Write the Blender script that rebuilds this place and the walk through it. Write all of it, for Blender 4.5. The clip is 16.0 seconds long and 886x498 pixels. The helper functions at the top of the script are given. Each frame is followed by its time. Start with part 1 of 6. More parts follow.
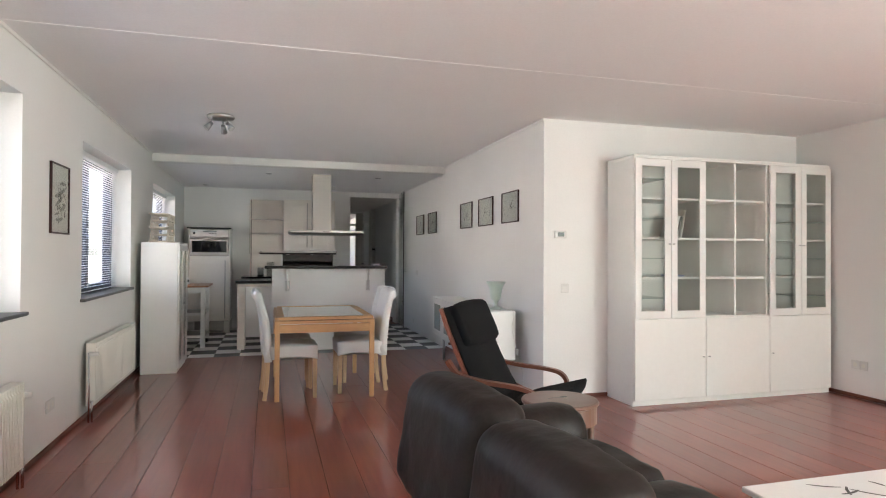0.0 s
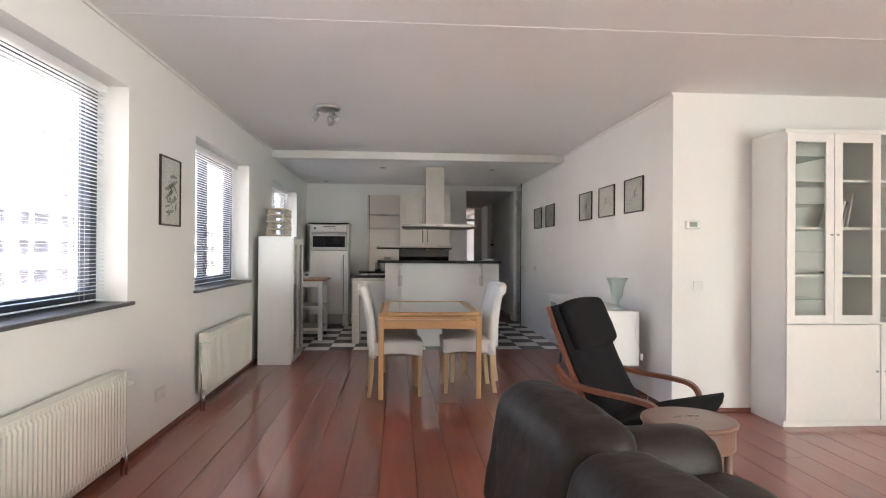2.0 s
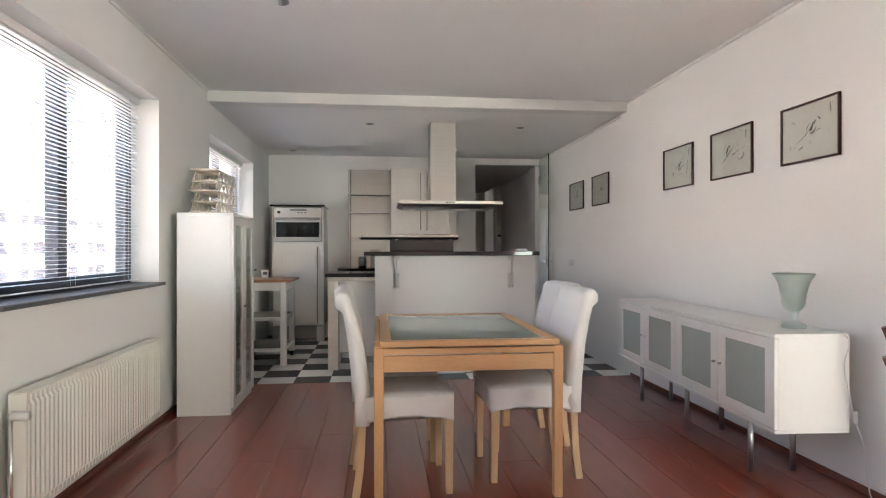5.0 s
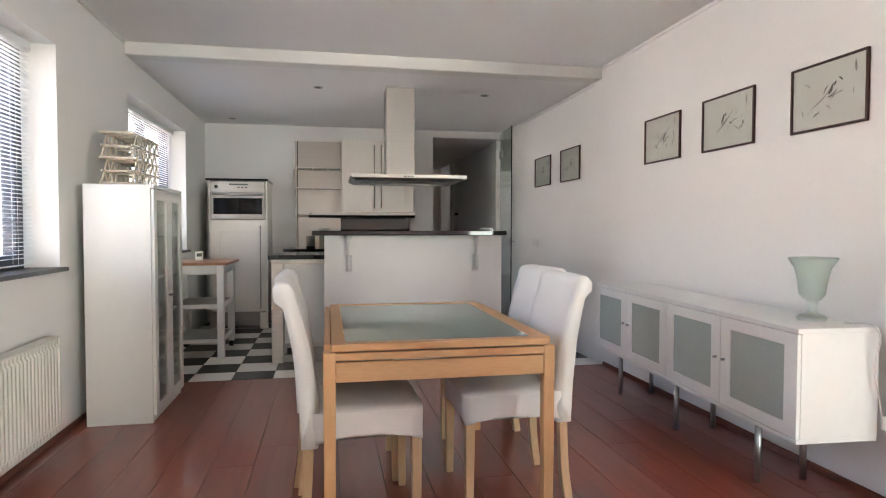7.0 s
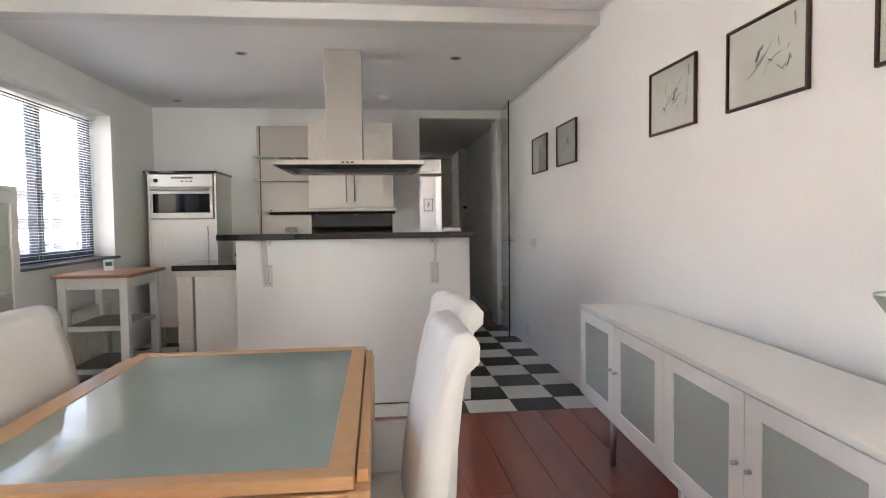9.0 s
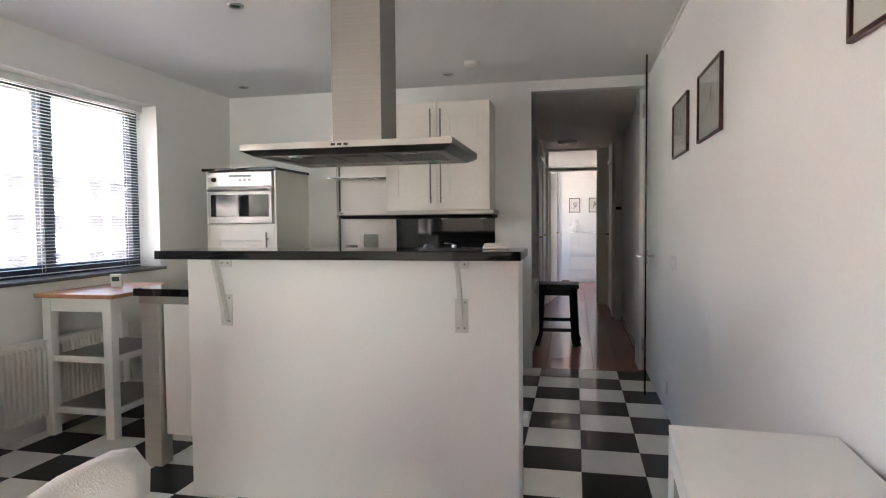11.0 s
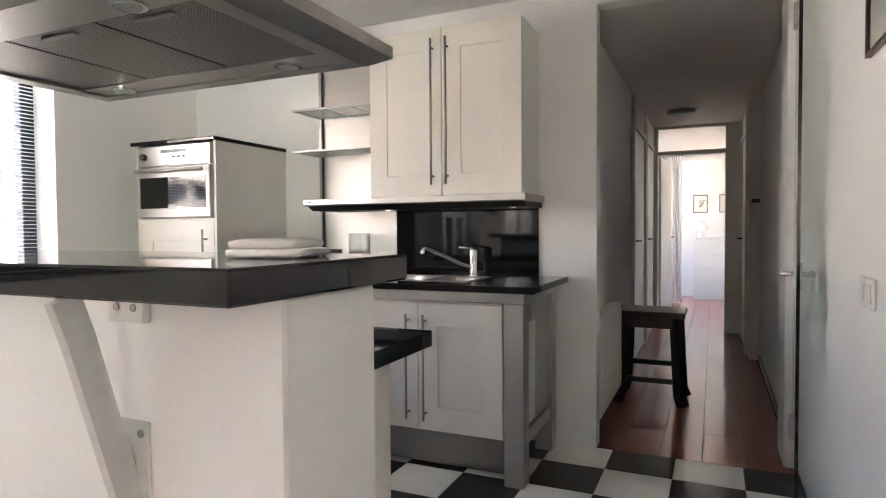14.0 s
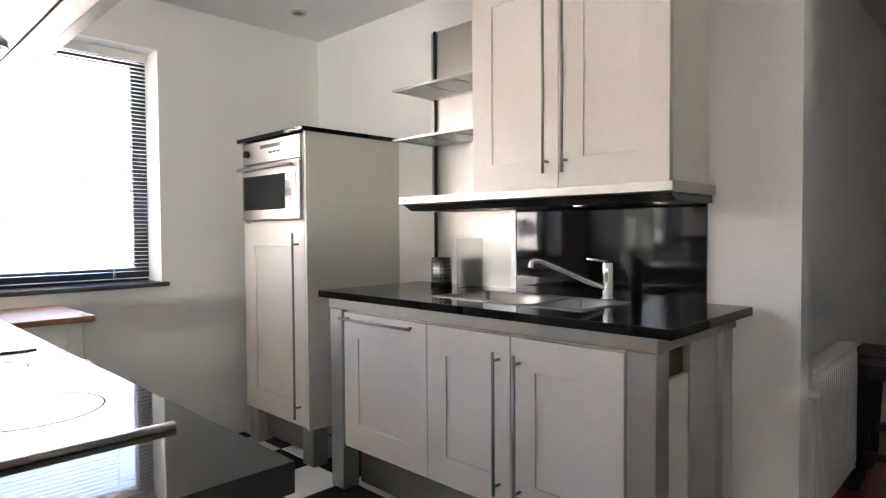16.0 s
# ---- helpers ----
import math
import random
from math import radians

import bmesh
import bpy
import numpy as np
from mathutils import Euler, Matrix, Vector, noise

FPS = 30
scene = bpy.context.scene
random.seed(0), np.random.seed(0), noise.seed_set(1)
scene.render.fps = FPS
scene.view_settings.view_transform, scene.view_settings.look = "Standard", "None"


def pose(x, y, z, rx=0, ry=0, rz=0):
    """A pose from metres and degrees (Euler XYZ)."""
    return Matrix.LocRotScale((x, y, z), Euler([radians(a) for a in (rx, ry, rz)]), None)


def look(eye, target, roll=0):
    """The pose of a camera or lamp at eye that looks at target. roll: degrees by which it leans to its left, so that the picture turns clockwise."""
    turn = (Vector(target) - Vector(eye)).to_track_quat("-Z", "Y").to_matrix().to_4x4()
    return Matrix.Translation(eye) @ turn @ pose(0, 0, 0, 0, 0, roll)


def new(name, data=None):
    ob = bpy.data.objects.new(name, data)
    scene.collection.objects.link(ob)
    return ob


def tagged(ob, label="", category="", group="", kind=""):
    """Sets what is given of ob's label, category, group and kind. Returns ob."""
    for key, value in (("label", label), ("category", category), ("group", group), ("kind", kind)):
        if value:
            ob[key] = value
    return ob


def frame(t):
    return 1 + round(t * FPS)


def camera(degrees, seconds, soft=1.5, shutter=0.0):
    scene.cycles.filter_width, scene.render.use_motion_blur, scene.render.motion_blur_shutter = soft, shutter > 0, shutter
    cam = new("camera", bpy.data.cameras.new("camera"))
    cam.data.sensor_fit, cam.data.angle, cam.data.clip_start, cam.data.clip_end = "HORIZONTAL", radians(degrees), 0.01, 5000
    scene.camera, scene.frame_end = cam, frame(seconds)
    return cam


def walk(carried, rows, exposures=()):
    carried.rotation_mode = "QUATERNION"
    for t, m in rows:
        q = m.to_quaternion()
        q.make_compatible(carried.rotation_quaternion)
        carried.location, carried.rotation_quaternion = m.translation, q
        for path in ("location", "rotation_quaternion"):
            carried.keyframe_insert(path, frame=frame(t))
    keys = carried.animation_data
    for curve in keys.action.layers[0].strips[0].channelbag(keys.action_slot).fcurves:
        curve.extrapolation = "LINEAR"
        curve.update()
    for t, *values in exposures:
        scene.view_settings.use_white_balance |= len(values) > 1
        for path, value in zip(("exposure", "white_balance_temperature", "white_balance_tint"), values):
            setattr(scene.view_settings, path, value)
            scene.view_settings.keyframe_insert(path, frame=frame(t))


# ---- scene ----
cam = camera(72.6, 16.0, soft=1.1)
EXPOSURES = [(0.0, 3.42, 6500, 13), (4.0, 3.58, 6750, 15), (7.0, 3.82, 6700, 15), (11.0, 3.97, 6750, 15), (13.0, 4.12, 6800, 13), (14.5, 4.64, 7000, 17), (15.3, 4.74, 7000, 18), (16.0, 4.62, 6900, 18)]
PATH = [
    (0, (1.362, 1.11, 1.277), (1.918, 3.031, 1.296), 0.3),
    (0.5, (1.506, 1.058, 1.278), (1.884, 3.022, 1.292), 0.2),
    (1, (1.596, 1.071, 1.271), (1.842, 3.056, 1.283), 0.2),
    (1.5, (1.606, 1.153, 1.265), (1.772, 3.146, 1.28), 0.3),
    (2, (1.572, 1.449, 1.243), (1.722, 3.443, 1.25), 0.4),
    (2.5, (1.569, 1.828, 1.222), (1.718, 3.822, 1.229), 0.3),
    (3, (1.578, 2.276, 1.23), (1.727, 4.271, 1.245), 0.3),
    (3.5, (1.524, 2.671, 1.177), (1.675, 4.665, 1.21), 0.4),
    (4, (1.469, 3.077, 1.135), (1.641, 5.069, 1.163), 0.4),
    (4.2, (1.444, 3.251, 1.131), (1.622, 5.243, 1.161), 0.4),
    (6.3, (1.429, 4.244, 1.153), (1.768, 6.214, 1.098), -0.1),
    (6.5, (1.418, 4.277, 1.139), (1.779, 6.243, 1.087), 0.1),
    (7, (1.436, 4.336, 1.141), (1.812, 6.299, 1.073), 0.1),
    (7.5, (1.511, 4.448, 1.146), (1.886, 6.411, 1.066), 0.0),
    (8, (1.678, 4.734, 1.162), (2.034, 6.7, 1.064), -0.1),
    (8.2, (1.778, 4.856, 1.166), (2.12, 6.825, 1.069), -0.2),
    (10.3, (3.03, 6.435, 1.232), (2.822, 8.422, 1.139), -0.8),
    (10.5, (3.066, 6.596, 1.231), (2.78, 8.573, 1.135), -0.7),
    (11, (3.124, 6.916, 1.235), (2.697, 8.868, 1.147), -0.5),
    (11.5, (3.234, 7.203, 1.242), (2.675, 9.121, 1.155), -0.6),
    (12, (3.278, 7.367, 1.227), (2.619, 9.251, 1.149), -0.6),
    (12.5, (3.284, 7.567, 1.21), (2.556, 9.426, 1.13), -0.5),
    (13, (3.284, 7.944, 1.2), (2.531, 9.795, 1.124), -0.3),
    (13.5, (3.322, 8.38, 1.184), (2.56, 10.226, 1.117), -0.4),
    (14, (3.327, 8.809, 1.155), (2.508, 10.633, 1.093), -0.4),
    (14.5, (3.327, 9.131, 1.157), (2.436, 10.921, 1.086), -0.5),
    (15, (3.35, 9.443, 1.152), (2.295, 11.141, 1.088), -0.6),
    (15.5, (3.316, 9.682, 1.143), (2.031, 11.213, 1.083), -0.5),
    (16, (3.313, 9.74, 1.178), (1.918, 11.171, 1.117), -0.4),
]
walk(cam, [(t, look(eye, target, roll)) for t, eye, target, roll in PATH], EXPOSURES)

# ---- world and large lights ----
SUN_ELEV, SUN_ROT = radians(50), radians(118)
world = bpy.data.worlds.new("World")
scene.world = world
world.use_nodes = True
wn = world.node_tree.nodes
sky = wn.new("ShaderNodeTexSky")
sky.sky_type = "NISHITA"
sky.sun_disc = False
sky.sun_elevation, sky.sun_rotation = SUN_ELEV, SUN_ROT
sky.air_density, sky.dust_density, sky.ozone_density = 1.0, 3.0, 1.0
wn["Background"].inputs["Strength"].default_value = 0.15
world.node_tree.links.new(sky.outputs["Color"], wn["Background"].inputs["Color"])
sun = new("sun", bpy.data.lights.new("sun", "SUN"))
sun.data.energy, sun.data.angle, sun.data.color = 5.0, radians(0.6), (1.0, 0.95, 0.88)
sun_dir = Vector((math.sin(SUN_ROT) * math.cos(SUN_ELEV), math.cos(SUN_ROT) * math.cos(SUN_ELEV), math.sin(SUN_ELEV)))
sun.matrix_world = Matrix.Translation((0, 0, 30)) @ (-sun_dir).to_track_quat("-Z", "Y").to_matrix().to_4x4()


def window_light(name, x, y, z, w, h, direction, power, color=(0.93, 1.0, 0.94)):
    """Area lamp standing in for the sky's light at a window opening."""
    ob = new(name, bpy.data.lights.new(name, "AREA"))
    ob.data.shape, ob.data.size, ob.data.size_y = "RECTANGLE", w, h
    ob.data.energy, ob.data.color = power, color
    ob.matrix_world = Matrix.Translation((x, y, z)) @ Vector(direction).to_track_quat("-Z", "Y").to_matrix().to_4x4()
    return ob


# ---- materials ----
def mat(name, color, rough=0.5, metal=0.0, vary=0.06, scale=6.0, fine=60.0, bump=0.0, bump_scale=None, bump_depth=0.004,
        stretch=(1, 1, 1), tint=None, spec=0.5, per_object=0.0, coat=0.0, rough_vary=0.08, space="Object"):
    """Principled material with broad and fine variation in colour, gloss and relief."""
    m = bpy.data.materials.new(name)
    m.use_nodes = True
    nt, n, L = m.node_tree, m.node_tree.nodes, m.node_tree.links
    b = n["Principled BSDF"]
    b.inputs["Metallic"].default_value = metal
    b.inputs["Specular IOR Level"].default_value = spec
    b.inputs["Coat Weight"].default_value = coat
    b.inputs["Coat Roughness"].default_value = 0.1
    tc = n.new("ShaderNodeTexCoord")
    mp = n.new("ShaderNodeMapping")
    mp.inputs["Scale"].default_value = stretch
    if per_object:
        oi = n.new("ShaderNodeObjectInfo")
        off = n.new("ShaderNodeVectorMath")
        off.operation = "SCALE"
        off.inputs[0].default_value = (37.0, 91.0, 53.0)
        L.new(oi.outputs["Random"], off.inputs["Scale"])
        L.new(off.outputs[0], mp.inputs["Location"])
    L.new(tc.outputs[space], mp.inputs["Vector"])
    big, small = n.new("ShaderNodeTexNoise"), n.new("ShaderNodeTexNoise")
    big.inputs["Scale"].default_value, big.inputs["Detail"].default_value = scale, 3.0
    small.inputs["Scale"].default_value, small.inputs["Detail"].default_value = fine, 4.0
    for t in (big, small):
        L.new(mp.outputs[0], t.inputs["Vector"])
    add = n.new("ShaderNodeMath")
    add.operation = "ADD"
    L.new(big.outputs["Fac"], add.inputs[0])
    L.new(small.outputs["Fac"], add.inputs[1])
    half = n.new("ShaderNodeMath")
    half.operation = "MULTIPLY"
    half.inputs[1].default_value = 0.5
    L.new(add.outputs[0], half.inputs[0])
    ramp = n.new("ShaderNodeValToRGB")
    c = Vector(color)
    d = Vector(tint) if tint else c * (1 - 3 * vary)
    lo, hi = (d, c * (1 + vary)) if not tint else (d, c)
    ramp.color_ramp.elements[0].position, ramp.color_ramp.elements[1].position = 0.35, 0.65
    ramp.color_ramp.elements[0].color = (*[max(0, v) for v in lo], 1)
    ramp.color_ramp.elements[1].color = (*[min(1, v) for v in hi], 1)
    L.new(half.outputs[0], ramp.inputs[0])
    col = ramp.outputs[0]
    if per_object:
        hsv = n.new("ShaderNodeHueSaturation")
        mr = n.new("ShaderNodeMapRange")
        mr.inputs["To Min"].default_value, mr.inputs["To Max"].default_value = 1 - per_object, 1 + per_object
        L.new(oi.outputs["Random"], mr.inputs["Value"])
        L.new(mr.outputs[0], hsv.inputs["Value"])
        L.new(col, hsv.inputs["Color"])
        col = hsv.outputs[0]
    L.new(col, b.inputs["Base Color"])
    rr = n.new("ShaderNodeMapRange")
    rr.inputs["To Min"].default_value = max(0.02, rough - rough_vary)
    rr.inputs["To Max"].default_value = min(1, rough + rough_vary)
    L.new(big.outputs["Fac"], rr.inputs["Value"])
    L.new(rr.outputs[0], b.inputs["Roughness"])
    if bump:
        bp = n.new("ShaderNodeBump")
        bp.inputs["Strength"].default_value, bp.inputs["Distance"].default_value = bump, bump_depth
        src = small
        if bump_scale:
            src = n.new("ShaderNodeTexNoise")
            src.inputs["Scale"].default_value, src.inputs["Detail"].default_value = bump_scale, 3.0
            L.new(mp.outputs[0], src.inputs["Vector"])
        L.new(src.outputs["Fac"], bp.inputs["Height"])
        L.new(bp.outputs[0], b.inputs["Normal"])
    return m


def glass_mat(name, color=(1, 1, 1), rough=0.0, sheen=0.5, clear=0.9):
    """Thin pane glass: mostly clear, with a mirror-like sheen that grows at grazing angles."""
    m = bpy.data.materials.new(name)
    m.use_nodes = True
    n, L = m.node_tree.nodes, m.node_tree.links
    n.remove(n["Principled BSDF"])
    tr, gl = n.new("ShaderNodeBsdfTransparent"), n.new("ShaderNodeBsdfGlossy")
    lw, pw, sc, mx = n.new("ShaderNodeLayerWeight"), n.new("ShaderNodeMath"), n.new("ShaderNodeMath"), n.new("ShaderNodeMixShader")
    pw.operation, sc.operation = "POWER", "MULTIPLY_ADD"
    pw.inputs[1].default_value, sc.inputs[1].default_value, sc.inputs[2].default_value = 4.0, sheen, 0.025
    lw.inputs["Blend"].default_value = 0.5
    tr.inputs["Color"].default_value = (*[v * clear for v in color], 1)
    gl.inputs["Roughness"].default_value = rough
    L.new(lw.outputs["Facing"], pw.inputs[0])
    L.new(pw.outputs[0], sc.inputs[0])
    L.new(sc.outputs[0], mx.inputs[0])
    L.new(tr.outputs[0], mx.inputs[1])
    L.new(gl.outputs[0], mx.inputs[2])
    L.new(mx.outputs[0], n["Material Output"].inputs["Surface"])
    return m


def frosted_mat(name, color, rough=0.4):
    m = bpy.data.materials.new(name)
    m.use_nodes = True
    b = m.node_tree.nodes["Principled BSDF"]
    b.inputs["Base Color"].default_value = (*color, 1)
    b.inputs["Roughness"].default_value = rough
    b.inputs["Transmission Weight"].default_value = 0.75
    b.inputs["IOR"].default_value = 1.2
    return m


def mesh_mat(name, color, hole, scale, rough=0.4):
    """Metal sheet punched with a close grid of small dark holes."""
    m = bpy.data.materials.new(name)
    m.use_nodes = True
    n, L = m.node_tree.nodes, m.node_tree.links
    b = n["Principled BSDF"]
    b.inputs["Metallic"].default_value, b.inputs["Roughness"].default_value = 1.0, rough
    tc, vo, ramp = n.new("ShaderNodeTexCoord"), n.new("ShaderNodeTexVoronoi"), n.new("ShaderNodeValToRGB")
    vo.inputs["Scale"].default_value, vo.inputs["Randomness"].default_value = scale, 0.0
    ramp.color_ramp.elements[0].position, ramp.color_ramp.elements[1].position = 0.30, 0.42
    ramp.color_ramp.elements[0].color, ramp.color_ramp.elements[1].color = (*hole, 1), (*color, 1)
    L.new(tc.outputs["Object"], vo.inputs["Vector"])
    L.new(vo.outputs["Distance"], ramp.inputs[0])
    L.new(ramp.outputs[0], b.inputs["Base Color"])
    return m


WALL = mat("wall_paint", (0.84, 0.83, 0.805), 0.75, vary=0.012, scale=1.2, fine=90, bump=0.12, bump_scale=140)
CEIL = mat("ceiling_paint", (0.885, 0.88, 0.87), 0.85, vary=0.012, scale=0.8, fine=70, bump=0.15, bump_scale=90)
TRIM_WHITE = mat("white_trim_paint", (0.80, 0.79, 0.76), 0.4, vary=0.01, scale=2)
MERBAU = mat("merbau_plank", (0.295, 0.070, 0.041), 0.30, vary=0.1, scale=1.2, fine=6, stretch=(5, 0.3, 5), tint=(0.215, 0.048, 0.029),
             per_object=0.13, spec=0.28, rough_vary=0.02, coat=0.75)
SKIRT = mat("merbau_skirting", (0.19, 0.06, 0.035), 0.35, vary=0.1, scale=3, stretch=(1, 1, 1))
UNDER = mat("joint_dark", (0.03, 0.02, 0.015), 0.9, vary=0.05)
GROUT = mat("grout_grey", (0.25, 0.24, 0.23), 0.9, vary=0.05)
TILE_B = mat("black_tile", (0.012, 0.011, 0.012), 0.3, vary=0.1, scale=5, per_object=0.15, rough_vary=0.02, spec=0.15, coat=0.4)
TILE_W = mat("white_tile", (0.82, 0.81, 0.77), 0.3, vary=0.02, scale=5, per_object=0.04, rough_vary=0.05)
LACQ = mat("white_lacquer", (0.84, 0.835, 0.80), 0.32, vary=0.008, scale=2, fine=30)
CREAM = mat("cream_foil_door", (0.79, 0.745, 0.675), 0.36, vary=0.012, scale=2, fine=30)
CREAM_SIDE = mat("cream_carcass", (0.80, 0.765, 0.70), 0.4, vary=0.012, scale=2, fine=30)
STEEL = mat("brushed_steel", (0.40, 0.378, 0.352), 0.46, metal=1.0, vary=0.04, scale=3, fine=60, stretch=(0.4, 0.4, 30), rough_vary=0.05)
STEEL_P = mat("pale_brushed_steel", (0.60, 0.58, 0.55), 0.42, metal=1.0, vary=0.03, scale=3, fine=60, stretch=(0.4, 0.4, 30), rough_vary=0.04)
BRACKET = mat("grey_bracket_paint", (0.66, 0.65, 0.62), 0.4, vary=0.03, scale=8, fine=60)
STEEL_H = mat("brushed_steel_across", (0.47, 0.45, 0.415), 0.36, metal=1.0, vary=0.015, scale=2, fine=40, stretch=(0.5, 0.5, 12), rough_vary=0.02)
FILTER = mesh_mat("perforated_filter_mesh", (0.36, 0.33, 0.30), (0.03, 0.026, 0.024), 130)
CHROME = mat("chrome", (0.75, 0.75, 0.75), 0.1, metal=1.0, vary=0.01, rough_vary=0.03)
ALU = mat("satin_aluminium", (0.5, 0.5, 0.49), 0.36, metal=1.0, vary=0.02)
GRANITE = mat("black_granite", (0.0075, 0.006, 0.0065), 0.035, spec=0.42, vary=0.1, scale=90, fine=500, tint=(0.0065, 0.0052, 0.006), rough_vary=0.005)
BLACKGLASS = mat("black_glass", (0.004, 0.004, 0.005), 0.04, vary=0.02, rough_vary=0.01)
SPLASH = mat("black_splash_panel", (0.005, 0.005, 0.0065), 0.05, vary=0.02, scale=2, rough_vary=0.004, spec=0.42)
BEECH = mat("beech_wood", (0.68, 0.41, 0.205), 0.38, vary=0.05, scale=2.5, fine=22, stretch=(1, 8, 8), tint=(0.60, 0.34, 0.16))
BEECH_Z = mat("beech_wood_upright", (0.68, 0.41, 0.205), 0.38, vary=0.05, scale=2.5, fine=22, stretch=(8, 8, 0.8), tint=(0.60, 0.34, 0.16))
PALE_LEG = mat("pale_beech_leg", (0.64, 0.44, 0.27), 0.42, vary=0.05, scale=2.5, fine=22, stretch=(8, 8, 0.8), tint=(0.56, 0.37, 0.21))
TOPWOOD = mat("butcher_block", (0.42, 0.21, 0.11), 0.4, vary=0.06, scale=3, fine=20, stretch=(12, 1, 1), tint=(0.33, 0.15, 0.08))
BENTWOOD = mat("cherry_bentwood", (0.19, 0.062, 0.034), 0.35, vary=0.06, scale=4, fine=30, stretch=(1, 1, 1), tint=(0.145, 0.046, 0.025))
SIDEWOOD = mat("mahogany_top", (0.17, 0.090, 0.063), 0.3, vary=0.05, scale=3, fine=9, stretch=(1, 5, 1), tint=(0.155, 0.082, 0.057))
DARKWOOD = mat("black_stained_oak", (0.022, 0.015, 0.012), 0.4, vary=0.15, scale=5, fine=30, stretch=(6, 1, 1), tint=(0.012, 0.008, 0.007), bump=0.1)
PICFRAME = mat("dark_red_frame", (0.05, 0.014, 0.012), 0.35, vary=0.1, scale=8)
PAPER = mat("rice_paper", (0.74, 0.72, 0.675), 0.8, vary=0.02, scale=4, fine=60)
INK = mat("ink_grey", (0.38, 0.365, 0.34), 0.8, vary=0.2, scale=30)
INK_D = mat("ink_dark", (0.14, 0.13, 0.12), 0.8, vary=0.2, scale=30)
LEATHER = mat("black_leather", (0.019, 0.0125, 0.0105), 0.5, spec=0.26, vary=0.12, scale=3, fine=70, bump=0.5, bump_scale=9, bump_depth=0.012, rough_vary=0.06)
FABRIC_B = mat("black_canvas", (0.0085, 0.008, 0.009), 0.9, vary=0.12, scale=6, fine=300, bump=0.35, bump_scale=420, spec=0.25)
FABRIC_W = mat("white_cotton_cover", (0.78, 0.765, 0.74), 0.9, vary=0.015, scale=5, fine=250, bump=0.3, bump_scale=320, spec=0.2)
WINFRAME = mat("dark_blue_window_frame", (0.018, 0.022, 0.034), 0.4, vary=0.05, scale=4)
SLAT = mat("blind_slat_white", (0.84, 0.84, 0.84), 0.4, vary=0.02, scale=4)
SILL = mat("dark_slate_sill", (0.11, 0.105, 0.11), 0.4, vary=0.1, scale=10, fine=80)
RADI = mat("radiator_enamel", (0.76, 0.74, 0.67), 0.35, vary=0.01, scale=3)
PLASTIC_W = mat("white_plastic", (0.72, 0.71, 0.68), 0.4, vary=0.01, scale=6)
PLASTIC_B = mat("black_plastic", (0.012, 0.012, 0.013), 0.4, vary=0.05, scale=6)
LCD = mat("grey_display", (0.10, 0.12, 0.11), 0.2, vary=0.02)
GLASS = glass_mat("pane_glass", (1, 1, 1), 0.0, 0.35, 0.97)
DOORGLASS = glass_mat("clear_door_glass", (0.93, 0.97, 0.95), 0.0, 0.5, 0.95)
CABGLASS = glass_mat("cabinet_glass", (0.97, 0.98, 0.97), 0.02, 0.4, 0.98)
TABLEGLASS = mat("frosted_green_glass", (0.36, 0.44, 0.40), 0.06, vary=0.01, scale=2, rough_vary=0.02)
FROST = mat("frosted_door_glass", (0.44, 0.49, 0.45), 0.16, vary=0.02, scale=2, rough_vary=0.03)
TUMBLER = glass_mat("drinking_glass", (0.97, 0.99, 0.98), 0.0, 0.7, 0.97)
VASE = frosted_mat("pale_green_glass", (0.72, 0.80, 0.75), 0.28)
# Cream paint darkened so the hall's dimness sits in the colour.
HALL_DIMMED = mat("dimmed_hall_paint", (0.71, 0.68, 0.63), 0.75, vary=0.012, scale=1.2, fine=90, bump=0.1, bump_scale=120)
DOORPAINT = mat("door_paint_cream", (0.74, 0.72, 0.65), 0.4, vary=0.01, scale=2)
CURTAIN = mat("sheer_white_curtain", (0.8, 0.8, 0.8), 0.9, vary=0.02, scale=8)
BEAD = mat("white_wood_lattice", (0.72, 0.62, 0.5), 0.5, vary=0.05, scale=8)
FACADE = mat("pale_facade", (0.78, 0.76, 0.74), 0.85, vary=0.04, scale=0.5, fine=6)
FARGLASS = mat("far_window_glass", (0.10, 0.10, 0.115), 0.5, spec=0.06, vary=0.1, scale=0.6)
# Ground colour lightened to bounce daylight up through the windows.
GROUND = mat("pale_bounce_ground", (0.34, 0.33, 0.30), 0.95, vary=0.15, scale=0.08, fine=2)
BRASS = mat("brass_handle", (0.6, 0.45, 0.2), 0.3, metal=1.0, vary=0.03)
SHADE = mat("white_lampshade", (0.8, 0.78, 0.74), 0.7, vary=0.01)


# ---- mesh helpers ----
def box(bm, x0, x1, y0, y1, z0, z1, bevel=0.0, seg=1):
    r = bmesh.ops.create_cube(bm, size=1.0, matrix=Matrix.Translation(((x0 + x1) / 2, (y0 + y1) / 2, (z0 + z1) / 2))
                              @ Matrix.Diagonal((x1 - x0, y1 - y0, z1 - z0, 1)))
    if bevel:
        es = {e for v in r["verts"] for e in v.link_edges}
        bmesh.ops.bevel(bm, geom=list(es), offset=bevel, segments=seg, profile=0.5, affect="EDGES")
    return r["verts"]


def cyl(bm, p, q, r, r2=None, n=16):
    """A round bar from p to q."""
    p, q = Vector(p), Vector(q)
    m = Matrix.Translation((p + q) / 2) @ (q - p).to_track_quat("Z", "Y").to_matrix().to_4x4()
    return bmesh.ops.create_cone(bm, cap_ends=True, segments=n, radius1=r, radius2=r if r2 is None else r2, depth=(q - p).length, matrix=m)["verts"]


